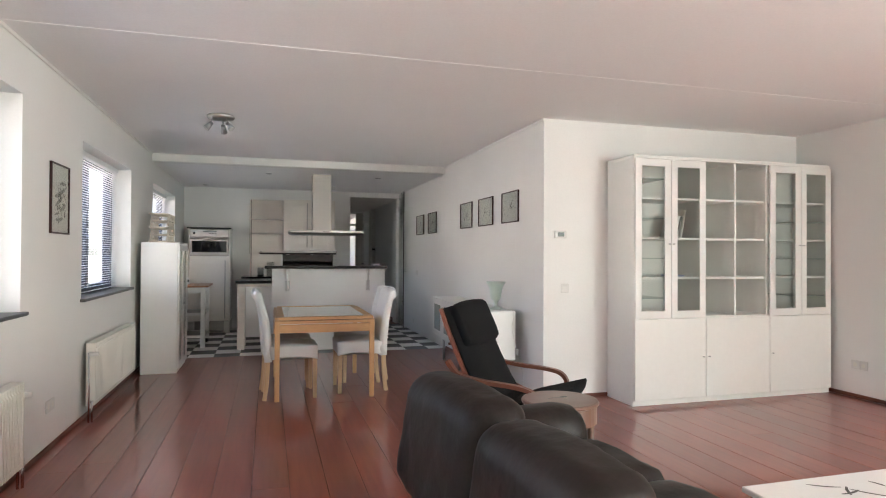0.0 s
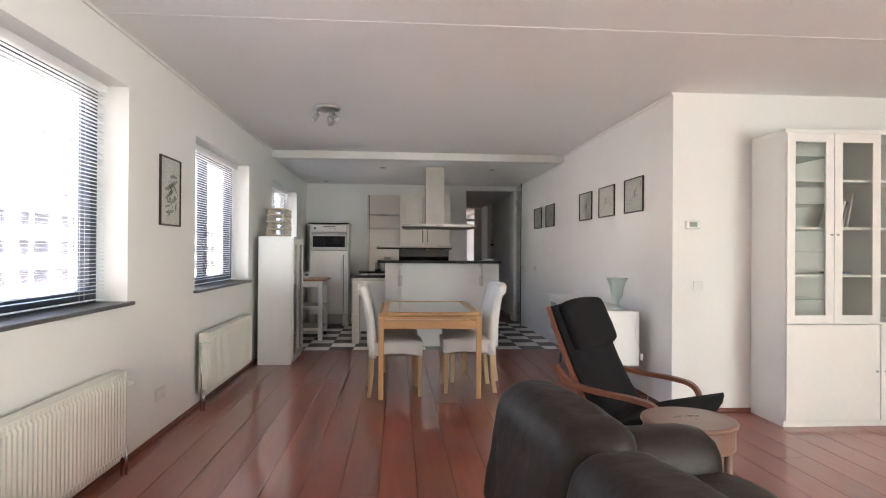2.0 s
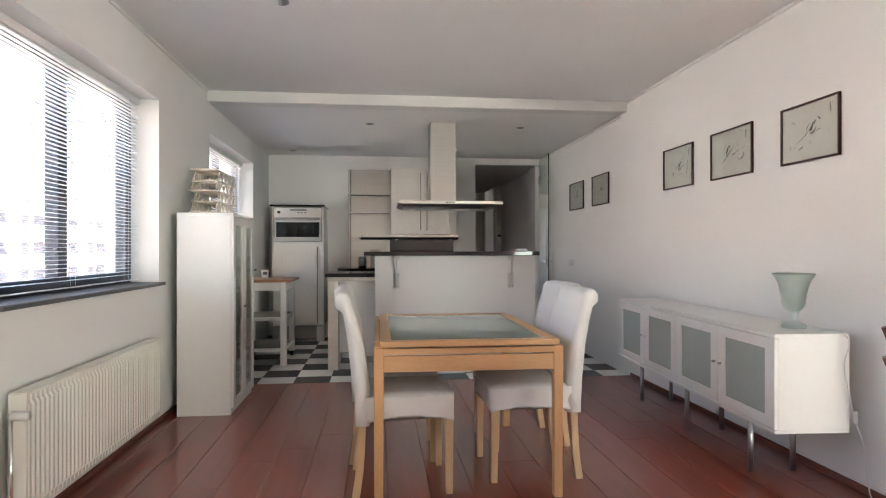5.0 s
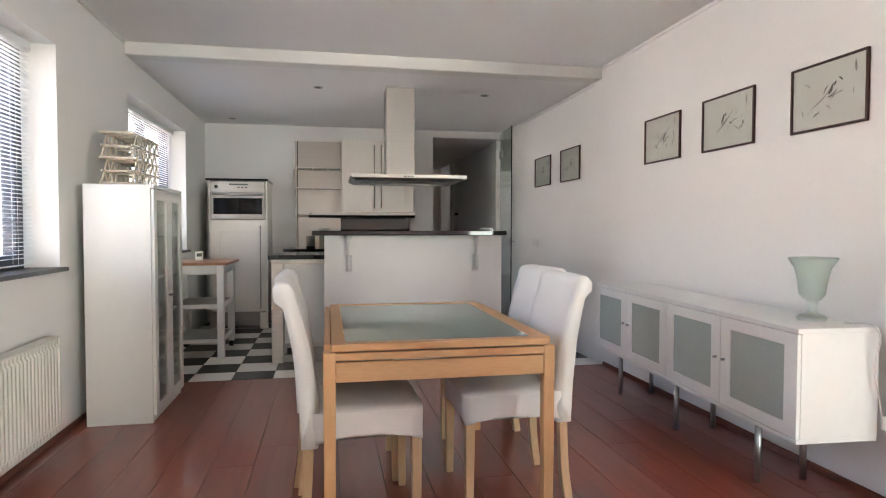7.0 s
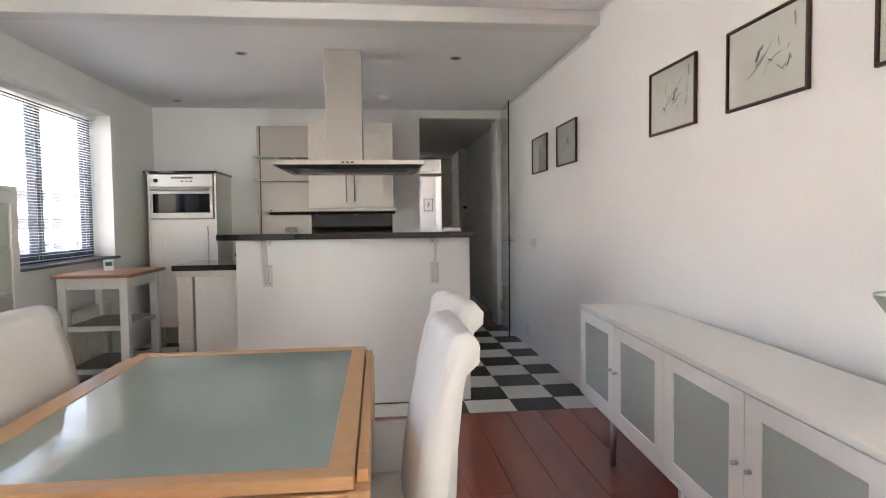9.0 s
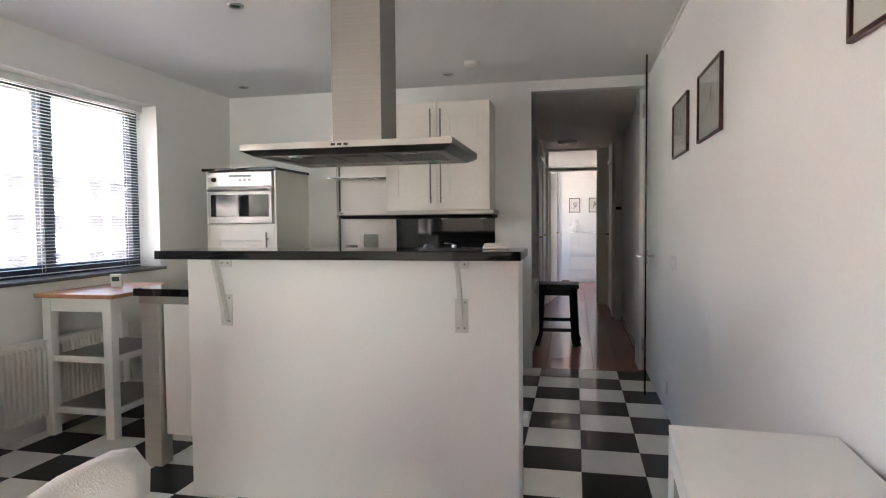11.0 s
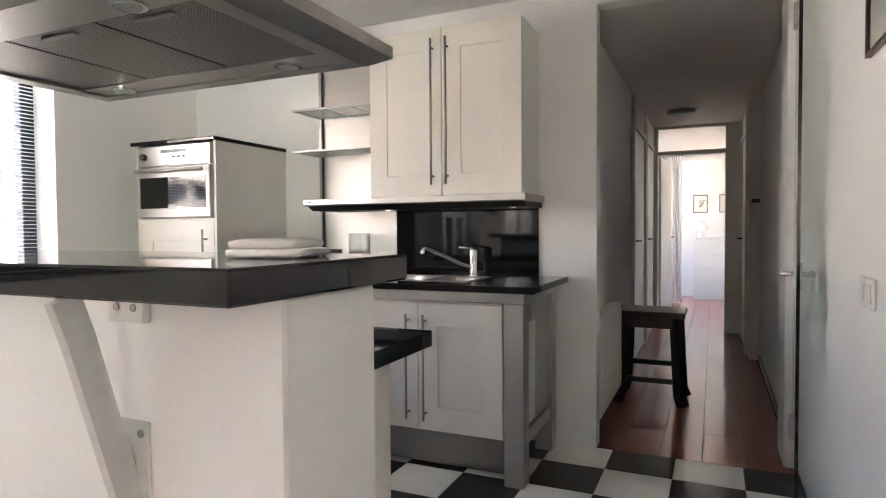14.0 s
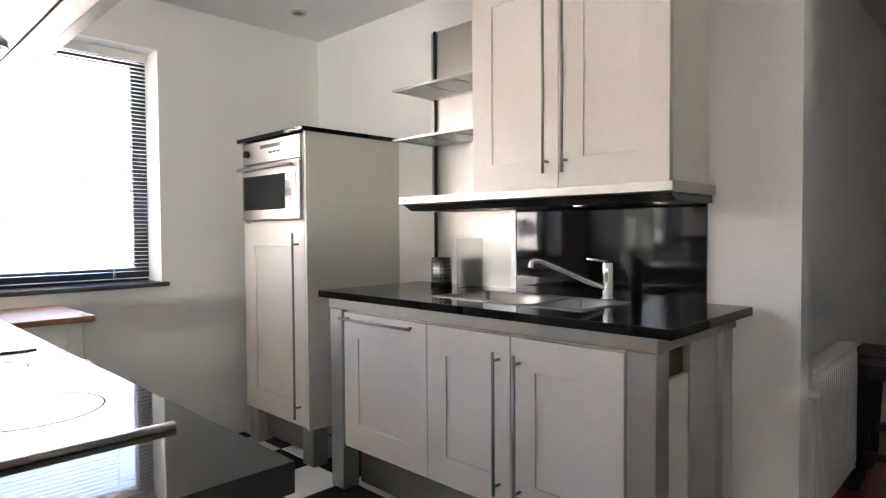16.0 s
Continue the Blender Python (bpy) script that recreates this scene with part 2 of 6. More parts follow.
def lathe(bm, profile, n=32, at=(0, 0, 0)):
    """A turned shape from (radius, height) pairs."""
    rings = [[bm.verts.new((at[0] + r * math.cos(2 * math.pi * k / n), at[1] + r * math.sin(2 * math.pi * k / n), at[2] + z)) for k in range(n)] for r, z in profile]
    for a, b in zip(rings, rings[1:]):
        for k in range(n):
            bm.faces.new((a[k], a[(k + 1) % n], b[(k + 1) % n], b[k]))
    return rings


def bar(bm, pts, w, h, n=1):
    """A bar of rectangular section w (sideways) by h swept along points in a plane of constant x or y."""
    pts = [Vector(p) for p in pts]
    side = None
    for a, b in zip(pts, pts[1:]):
        c = (b - a).cross(Vector((0, 0, 1)))
        if c.length > 1e-4:
            side = c.normalized()
            break
    side = side or Vector((1, 0, 0))
    rings = []
    for i, p in enumerate(pts):
        d = (pts[min(i + 1, len(pts) - 1)] - pts[max(i - 1, 0)]).normalized()
        up = side.cross(d).normalized()
        rings.append([bm.verts.new(p + side * sx * w / 2 + up * sy * h / 2) for sx, sy in ((-1, -1), (1, -1), (1, 1), (-1, 1))])
    for a, b in zip(rings, rings[1:]):
        for k in range(4):
            bm.faces.new((a[k], a[(k + 1) % 4], b[(k + 1) % 4], b[k]))
    bm.faces.new(rings[0][::-1])
    bm.faces.new(rings[-1])


def tube(bm, pts, r, n=12, end_r=None):
    """A round pipe swept along points as one closed skin."""
    pts = [Vector(p) for p in pts]
    rings = []
    for i, p in enumerate(pts):
        d = (pts[min(i + 1, len(pts) - 1)] - pts[max(i - 1, 0)]).normalized()
        a = d.cross(Vector((0.3, -0.8, 0.52))).normalized()
        b = d.cross(a)
        k = r if end_r is None else r + (end_r - r) * i / (len(pts) - 1)
        rings.append([bm.verts.new(p + a * k * math.cos(2 * math.pi * j / n) + b * k * math.sin(2 * math.pi * j / n)) for j in range(n)])
    for g, h in zip(rings, rings[1:]):
        for j in range(n):
            bm.faces.new((g[j], g[(j + 1) % n], h[(j + 1) % n], h[j]))
    bm.faces.new(rings[0])
    bm.faces.new(rings[-1][::-1])


def part(name, bm, material, parent=None, label="", smooth=False, bevel=0.0, at=None):
    """Links a bmesh as one mesh object under a thing or a part."""
    bmesh.ops.recalc_face_normals(bm, faces=bm.faces[:])
    me = bpy.data.meshes.new(name)
    bm.to_mesh(me)
    bm.free()
    me.materials.append(material)
    if smooth:
        for p in me.polygons:
            p.use_smooth = True
    ob = new(name, me)
    if bevel:
        md = ob.modifiers.new("bevel", "BEVEL")
        md.width, md.segments, md.limit_method = bevel, 2, "ANGLE"
    if at is not None:
        ob.location = at
    if parent:
        ob.parent = parent
    if label:
        tagged(ob, label)
    return ob


def boxpart(name, dims, material, parent=None, label="", bevel=0.0):
    bm = bmesh.new()
    box(bm, *dims, bevel=bevel)
    return part(name, bm, material, parent, label)


def boxes(name, many, material, parent=None, label="", bevel=0.0):
    bm = bmesh.new()
    for d in many:
        box(bm, *d, bevel=bevel)
    return part(name, bm, material, parent, label)


def thing(name, x, y, z=0.0, rz=0.0, label="", category="", group="", kind=""):
    e = new(name)
    e.empty_display_size = 0.1
    e.matrix_basis = pose(x, y, z, 0, 0, rz)
    return tagged(e, label, category, group, kind)


def ring(name, axis, outer, inner, d0, d1, material, parent=None, label="", bevel=0.0):
    """A flat frame with one opening; axis: the way its thickness runs from d0 to d1."""
    bm = bmesh.new()
    to = {"x": lambda a, b, d: (d, a, b), "y": lambda a, b, d: (a, d, b), "z": lambda a, b, d: (a, b, d)}[axis]
    sets = []
    for d in (d0, d1):
        for a0, a1, b0, b1 in (outer, inner):
            sets.append([bm.verts.new(to(a, b, d)) for a, b in ((a0, b0), (a1, b0), (a1, b1), (a0, b1))])
    for p, q in ((0, 1), (2, 3), (0, 2), (1, 3)):
        for k in range(4):
            bm.faces.new((sets[p][k], sets[p][(k + 1) % 4], sets[q][(k + 1) % 4], sets[q][k]))
    if bevel:
        bmesh.ops.recalc_face_normals(bm, faces=bm.faces[:])
        sharp = [e for e in bm.edges if len(e.link_faces) == 2 and e.calc_face_angle(0) > 0.5]
        bmesh.ops.bevel(bm, geom=sharp, offset=bevel, segments=1, affect="EDGES")
    return part(name, bm, material, parent, label)


def piece(name, mesh, parent, m):
    """One more object on a shared mesh."""
    ob = new(name, mesh)
    ob.parent = parent
    ob.matrix_basis = m
    return ob

# ---- the setting ----
XR, XL2, YC, YB, YK = 3.70, 6.50, 5.985, 12.0, 9.05   # kitchen side wall, living side wall, corner, kitchen end wall, tile edge
ZL, ZK, ZH = 2.49, 2.392, 2.31                        # ceilings: living, kitchen, hall
Y0 = -4.0                                             # wall behind
WINDOWS = [(2.75, 5.10, 0.93, 2.19), (6.27, 7.96, 0.92, 2.13), (9.16, 10.99, 0.91, 2.14)]
T = 0.30


def wall_with_openings_x(name, x0, x1, y0, y1, z1, holes, material):
    """A wall along y, with openings (y0, y1, z0, z1) that go through it."""
    bm = bmesh.new()
    y = y0
    for a, b, lo, hi in holes:
        box(bm, x0, x1, y, a, -0.15, z1)
        if lo > 0:
            box(bm, x0, x1, a, b, -0.15, lo)
        box(bm, x0, x1, a, b, hi, z1)
        y = b
    box(bm, x0, x1, y, y1, -0.15, z1)
    return tagged(part(name, bm, material), kind="structure")


wl = wall_with_openings_x("wall_west", -T, 0, Y0, YB, 2.6, WINDOWS, WALL)
tagged(wl, "white painted wall with three deep window recesses", "wall")
tagged(boxpart("wall_corner", (XR, XL2 + 0.2, YC, YC + 0.14, -0.15, 2.6), WALL), "white painted wall behind the tall display cabinet", "wall", kind="structure")
tagged(boxpart("wall_east_kitchen", (XR, XR + 0.14, YC + 0.14, 19.9, -0.15, 2.6), WALL), "white painted wall hung with framed ink drawings", "wall", kind="structure")
# Opening added out of view, placed to light the room without mirror reflections.
ADDED_SIDEWIN = (-2.9, 0.5, 0.2, 2.3)
tagged(wall_with_openings_x("wall_east_living", XL2, XL2 + 0.2, Y0, YC, 2.6, [ADDED_SIDEWIN], WALL), "white painted side wall of the living room", "wall")
tagged(boxpart("wall_south", (-T, XL2 + 0.2, Y0 - 0.25, Y0, -0.15, 2.6), WALL), "white painted end wall of the living room", "wall", kind="structure")
# kitchen end wall with the passage into the hall
tagged(boxpart("wall_north", (-T, 2.77, YB, YB + 0.1, -0.15, ZK + 0.005), WALL), "white painted kitchen end wall", "wall", kind="structure")
tagged(boxpart("lintel", (2.77, XR, YB, YB + 0.1, ZH, ZK + 0.005), WALL), "white painted lintel above the hall passage", "wall", kind="structure")
# ceilings: the kitchen's is lower, its front edge is a step
tagged(boxpart("ceiling_living", (0, XL2, Y0, 9.24, ZL, ZL + 0.1), CEIL), "white stippled living room ceiling", "ceiling", kind="structure")
tagged(boxpart("ceiling_kitchen", (0, XR, 9.24, YB + 0.1, ZK + 0.005, ZL + 0.1), CEIL), "white lowered kitchen ceiling with small spotlights", "ceiling", kind="structure")
tagged(boxpart("ceiling_step", (0.0, XR, 9.085, 9.239, ZK + 0.002, ZL - 0.0005), TRIM_WHITE, bevel=0.006), "white boxed beam where the ceiling drops", "beam", kind="structure")
tagged(boxpart("ceiling_joint", (0.004, XL2, 4.745, 4.765, ZL - 0.0025, ZL - 0.0002), CEIL), "raised seam between ceiling slabs", "ceiling seam", kind="structure")
for x0, x1, y0, y1, z in ((0, 0.012, Y0, 9.08, ZL), (XR - 0.012, XR, YC, 9.08, ZL), (XR - 0.012, XR, 9.25, 11.2, ZK)):
    tagged(boxpart("trim", (x0, x1, y0, y1, z - 0.02, z), TRIM_WHITE), "thin white ceiling trim", "trim", kind="structure")
# skirtings
for d in ((0, 0.014, Y0, 9.0), (XL2 - 0.014, XL2, Y0, YC)):
    tagged(boxpart("baseboard", (*d, 0.0, 0.035), SKIRT, bevel=0.004), "low red-brown wooden skirting", "skirting", kind="structure")
tagged(boxpart("baseboard", (XR, 4.34, YC - 0.014, YC, 0, 0.035), SKIRT, bevel=0.004), "low red-brown wooden skirting", "skirting", kind="structure")
tagged(boxpart("baseboard", (XR - 0.014, XR, YC, 9.0, 0, 0.035), SKIRT, bevel=0.004), "low red-brown wooden skirting", "skirting", kind="structure")

# hall
HX0, HX1, HY = 2.68, 3.66, 16.17
tagged(boxpart("wall_hall_west", (HX0 - 0.1, HX0, YB + 0.1, HY, -0.15, 2.6), WALL), "white painted hall wall behind the stool", "wall", kind="structure")
# Ceiling takes the darkened hall paint; the shade is in its colour.
tagged(boxpart("ceiling_hall", (2.3, XR, YB + 0.1, 20.2, ZH, ZH + 0.1), HALL_DIMMED), "hall ceiling, its paint darkened to suggest shade", "ceiling", kind="structure")

# bedroom at the end of the hall
tagged(boxpart("wall_bedroom_north", (1.2, 5.0, 19.9, 20.0, -0.15, 2.6), WALL), "pale bedroom wall", "wall", kind="structure")
tagged(boxpart("ceiling_bedroom", (1.2, 2.3, HY + 0.1, 19.9, ZH, ZH + 0.1), CEIL), "white bedroom ceiling", "ceiling", kind="structure")
tagged(boxpart("wall_bedroom_south", (1.1, 2.64, HY, HY + 0.1, -0.15, 2.6), WALL), "pale bedroom wall beside the door", "wall", kind="structure")
bw = wall_with_openings_x("wall_bedroom_west", 1.0, 1.2, HY, 20.0, 2.6, [(17.2, 19.2, 0.9, 2.2)], WALL)
tagged(bw, "pale bedroom wall with a window", "wall")

# outside: ground and a block of flats across the street
# Wide ground sheet, also a reflector that lifts the ceilings.
tagged(boxpart("ground", (-3000, 3000, -3000, 3000, -9.2, -9.0), GROUND), "ground outside, made pale to bounce light indoors", "ground", kind="structure")


def pane_window(name, y0, y1, z0, z1, x, mullions, label):
    w = thing(name, x, (y0 + y1) / 2, z0, 0, label, "window", kind="structure")
    hw, h = (y1 - y0) / 2, z1 - z0
    f = 0.075
    ring("window_frame", "x", (-hw, hw, 0, h), (-hw + f, hw - f, f, h - f), -0.035, 0.035, WINFRAME, w, "dark blue window frame", 0.004)
    edges = [-hw + f, *[m - (y0 + y1) / 2 for m in mullions], hw - f]
    for m in edges[1:-1]:
        boxpart("mullion", (-0.035, 0.035, m - 0.045, m + 0.045, f, h - f), WINFRAME, w, "dark upright mullion", 0.004)
    for a, b in zip(edges, edges[1:]):
        p = boxpart("pane", (-0.006, 0.006, a + (0.045 if a != edges[0] else 0), b - (0.045 if b != edges[-1] else 0), f, h - f), GLASS, w)
        p.visible_shadow = False
    return w


def venetian_blind(y0, y1, z0, z1, x, group):
    hw = (y1 - y0) / 2 - 0.01
    v = thing("venetian_blind", x, (y0 + y1) / 2, z0, 0, "lowered white venetian blind with open slats", "blind", group)
    h = z1 - z0
    boxpart("headrail", (-0.018, 0.018, -hw, hw, h - 0.045, h - 0.002), SLAT, v, bevel=0.002)
    boxpart("bottom_rail", (-0.013, 0.013, -hw, hw, 0.012, 0.014), SLAT, v, bevel=0.003)
    bm = bmesh.new()
    prof = [(-0.0125, -0.0018), (-0.006, 0.0006), (0.0, 0.0014), (0.006, 0.0006), (0.0125, -0.0018)]
    ends = [[bm.verts.new((px, s * hw, pz)) for px, pz in prof] for s in (-1, 1)]
    for a, b, c, d in zip(ends[0], ends[0][1:], ends[1][1:], ends[1]):
        bm.faces.new((a, b, c, d))
    first = part("slat", bm, SLAT, v, smooth=True)
    first.location = (0, 0, 0.05)
    z = 0.071
    while z < h - 0.05:
        piece("slat", first.data, v, pose(0, 0, z))
        z += 0.021
    for s in (-0.8, 0.0, 0.8):
        boxpart("ladder_cord", (-0.0135, -0.0125, s * hw - 0.001, s * hw + 0.001, 0.02, h - 0.04), SLAT, v)
        boxpart("ladder_cord", (0.0125, 0.0135, s * hw - 0.001, s * hw + 0.001, 0.02, h - 0.04), SLAT, v)
    return v


for n, ((y0, y1, z0, z1), mul) in enumerate(zip(WINDOWS, ([3.6], [7.10], [10.17])), 1):
    pane_window(f"window_{n}", y0, y1, z0, z1, -0.21, mul, "dark-framed window in a deep white recess")
    venetian_blind(y0, y1, z0 + 0.012, z1, -0.135, "window blinds")
    tagged(boxpart("window_sill", (-0.17, 0.035, y0 - 0.03, y1 + 0.03, z0 - 0.016, z0 + 0.006), SILL, bevel=0.004), "dark slate window sill board", "window sill", kind="structure")
# Unseen window, added to hold the living room's main lamp.
pane_window("window_4", *ADDED_SIDEWIN, XL2 + 0.15, [-1.2], "added dark-framed side window, out of view, to let in light")
# Added lamp, tilted upward to brighten the ceiling.
window_light("added_window_lamp", XL2 + 0.06, -1.2, 1.25, 3.3, 2.0, (-1, 0.85, 1.0), 38.0, (0.86, 1.0, 0.93))
window_light("added_window_lamp", 1.25, 18.2, 1.55, 1.9, 1.25, (1, 0, 0), 0.14, (0.92, 0.97, 1.0))

# ---- living room ----
def radiator(y0, y1, z0, z1, x, label, valve_y=None, gap=0.06):
    """Ribbed steel panel radiator on the window wall."""
    r = thing("radiator", x, (y0 + y1) / 2, z0, 0, label, "radiator", "radiators")
    hw, h = (y1 - y0) / 2, z1 - z0
    bm = bmesh.new()
    n = int((y1 - y0) / 0.0333)
    step = 2 * hw / n
    prof = [(-hw, 0.03)]
    for k in range(n):
        a = -hw + k * step
        prof += [(a + step * 0.12, 0.052), (a + step * 0.55, 0.052), (a + step * 0.68, 0.038), (a + step * 0.98, 0.038)]
    prof.append((hw, 0.03))
    rows = [[bm.verts.new((px if 0.03 < z < h - 0.03 else min(px, 0.042), py, z)) for py, px in prof] for z in (0.0, 0.025, 0.04, h - 0.04, h - 0.025, h)]
    for a, b in zip(rows, rows[1:]):
        for i in range(len(prof) - 1):
            bm.faces.new((a[i], a[i + 1], b[i + 1], b[i]))
    part("front_panel", bm, RADI, r)
    boxpart("back_panel", (-0.02, 0.0, -hw, hw, 0.0, h), RADI, r)
    boxpart("top_grille", (-0.02, 0.044, -hw, hw, h - 0.004, h + 0.008), RADI, r, bevel=0.002)
    for s in (-1, 1):
        boxpart("side_cover", (-0.02, 0.046, s * hw - 0.006, s * hw + 0.006, 0.0, h + 0.004), RADI, r, bevel=0.002)
    for s in (-0.7, 0.7):
        boxpart("wall_bracket", (-gap, -0.02, s * hw - 0.02, s * hw + 0.02, 0.1, h - 0.1), RADI, r)
    if valve_y is not None:
        bm = bmesh.new()
        cyl(bm, (0.01, valve_y, -z0 + 0.0), (0.01, valve_y, h - 0.07), 0.0075, n=10)
        cyl(bm, (0.01, valve_y, h - 0.07), (0.01, -hw if valve_y < 0 else hw, h - 0.07), 0.009, n=10)
        cyl(bm, (0.03, valve_y + 0.01, 0.03), (0.01, -hw if valve_y < 0 else hw, 0.03), 0.009, n=10)
        cyl(bm, (0.03, valve_y + 0.01, -z0), (0.03, valve_y + 0.01, 0.04), 0.0075, n=10)
        part("pipe", bm, CHROME, r, "chromed feed pipe", True)
        bm = bmesh.new()
        cyl(bm, (0.015, valve_y, h - 0.07), (0.075, valve_y + 0.0, h - 0.07), 0.019, 0.016, n=16)
        part("valve_knob", bm, PLASTIC_W, r, "white thermostatic valve knob", True)
    return r


radiator(3.05, 4.86, 0.12, 0.575, 0.06, "cream ribbed radiator under the large window", 0.93)
radiator(6.26, 7.68, 0.12, 0.585, 0.06, "cream ribbed radiator under the narrow window", -0.75)
radiator(9.25, 10.62, 0.12, 0.56, 0.06, "cream ribbed radiator behind the kitchen trolley")


def stroke(bm, pts, w):
    """A flat brush stroke in the y-z plane."""
    prev = None
    for i, (a, b) in enumerate(pts):
        k = w * (0.35 + 0.65 * math.sin(math.pi * (i + 0.6) / (len(pts) + 0.2)))
        n = pts[min(i + 1, len(pts) - 1)]
        q = pts[max(i - 1, 0)]
        d = Vector((n[0] - q[0], n[1] - q[1]))
        d = d.normalized() if d.length else Vector((1, 0))
        v1 = bm.verts.new((0, a - d.y * k, b + d.x * k))
        v2 = bm.verts.new((0, a + d.y * k, b - d.x * k))
        if prev:
            bm.faces.new((prev[0], v1, v2, prev[1]))
        prev = (v1, v2)


def curve_pts(y, z, ln, ang, bend, n=7):
    out = [(y, z)]
    for i in range(n):
        ang += bend / n
        y, z = y + math.cos(ang) * ln / n, z + math.sin(ang) * ln / n
        out.append((y, z))
    return out


def picture(x, y0, y1, z0, z1, facing, motif, label, seed, rz=0.0, name="framed_drawing"):
    """Framed ink drawing on a wall of constant x; facing +1 looks to +x."""
    p = thing(name, x, (y0 + y1) / 2, z0, 0 if facing > 0 else 180, label, "picture", "framed ink drawings")
    hw, h, f = (y1 - y0) / 2, z1 - z0, 0.011
    ring("frame", "x", (-hw, hw, 0, h), (-hw + f, hw - f, f, h - f), 0, 0.016, PICFRAME, p, "thin dark red wooden frame", 0.002)
    boxpart("mount", (0.001, 0.006, -hw + f, hw - f, f, h - f), PAPER, p, "pale paper with brushwork")
    r = random.Random(seed)
    bl, bd = bmesh.new(), bmesh.new()
    s = min(hw, h / 2)
    if motif == "landscape":
        for k in range(9):
            zz = h * (0.2 + 0.065 * k)
            stroke(bl, curve_pts(r.uniform(-0.55, 0.0) * hw, zz, hw * r.uniform(0.5, 1.0), r.uniform(-0.3, 0.5), r.uniform(-0.8, 0.8)), r.uniform(0.006, 0.016))
        for k in range(26):
            yy, zz = r.gauss(0.1, 0.24) * hw, h * min(0.75, max(0.14, r.gauss(0.36, 0.15)))
            stroke(bd if k % 2 else bl, curve_pts(yy, zz, r.uniform(0.015, 0.05), r.uniform(0.6, 2.4), r.uniform(-1, 1), 4), r.uniform(0.003, 0.008))
    else:
        stroke(bl, curve_pts(-0.45 * hw, h * 0.33, hw * 0.8, 0.35, 0.5), 0.003)
        stroke(bl, curve_pts(0.05 * hw, h * 0.40, hw * 0.4, 0.9, -0.9), 0.0025)
        cy, cz = r.uniform(-0.2, 0.15) * hw, h * r.uniform(0.44, 0.52)
        stroke(bd, curve_pts(cy - 0.02, cz, 0.05, 0.7, 0.7), 0.008)
        stroke(bd, curve_pts(cy + 0.012, cz + 0.035, 0.02, 1.3, -0.4, 4), 0.006)
        stroke(bl, curve_pts(cy - 0.025, cz - 0.012, 0.06, 0.0, 0.9), 0.006)
        for k in range(9):
            stroke(bl if k % 3 else bd, curve_pts(r.uniform(-0.7, 0.7) * hw, h * r.uniform(0.2, 0.7), r.uniform(0.02, 0.05), r.uniform(0, 3), r.uniform(-1, 1), 4), r.uniform(0.0015, 0.004))
        stroke(bl, curve_pts(0.7 * hw, h * 0.72, 0.05, 1.57, 0.1, 4), 0.006)
    o = part("wash", bl, INK, p)
    o.location.x = 0.0066
    o = part("brush_marks", bd, INK_D, p)
    o.location.x = 0.0070
    boxpart("glazing", (0.010, 0.0115, -hw + f, hw - f, f, h - f), CABGLASS, p, "thin picture glass").visible_shadow = False
    return p


picture(0.002, 5.545, 5.915, 1.403, 1.872, 1, "landscape", "tall framed ink landscape between two windows", 3)
for k, (y0, y1, lab) in enumerate(((6.526, 6.96, "framed ink drawing of a perched bird"), (7.222, 7.68, "framed ink drawing of two ducks"),
                                   (7.915, 8.36, "framed ink drawing of a wading bird"), (9.505, 9.965, "framed ink drawing of reeds beside the kitchen"),
                                   (10.235, 10.705, "framed ink drawing of blossom by the passage"))):
    picture(XR - 0.002, y0, y1, 1.603 if y0 < 9 else 1.593, 1.915 if y0 < 9 else 1.903, -1, "bird", lab, 20 + k)


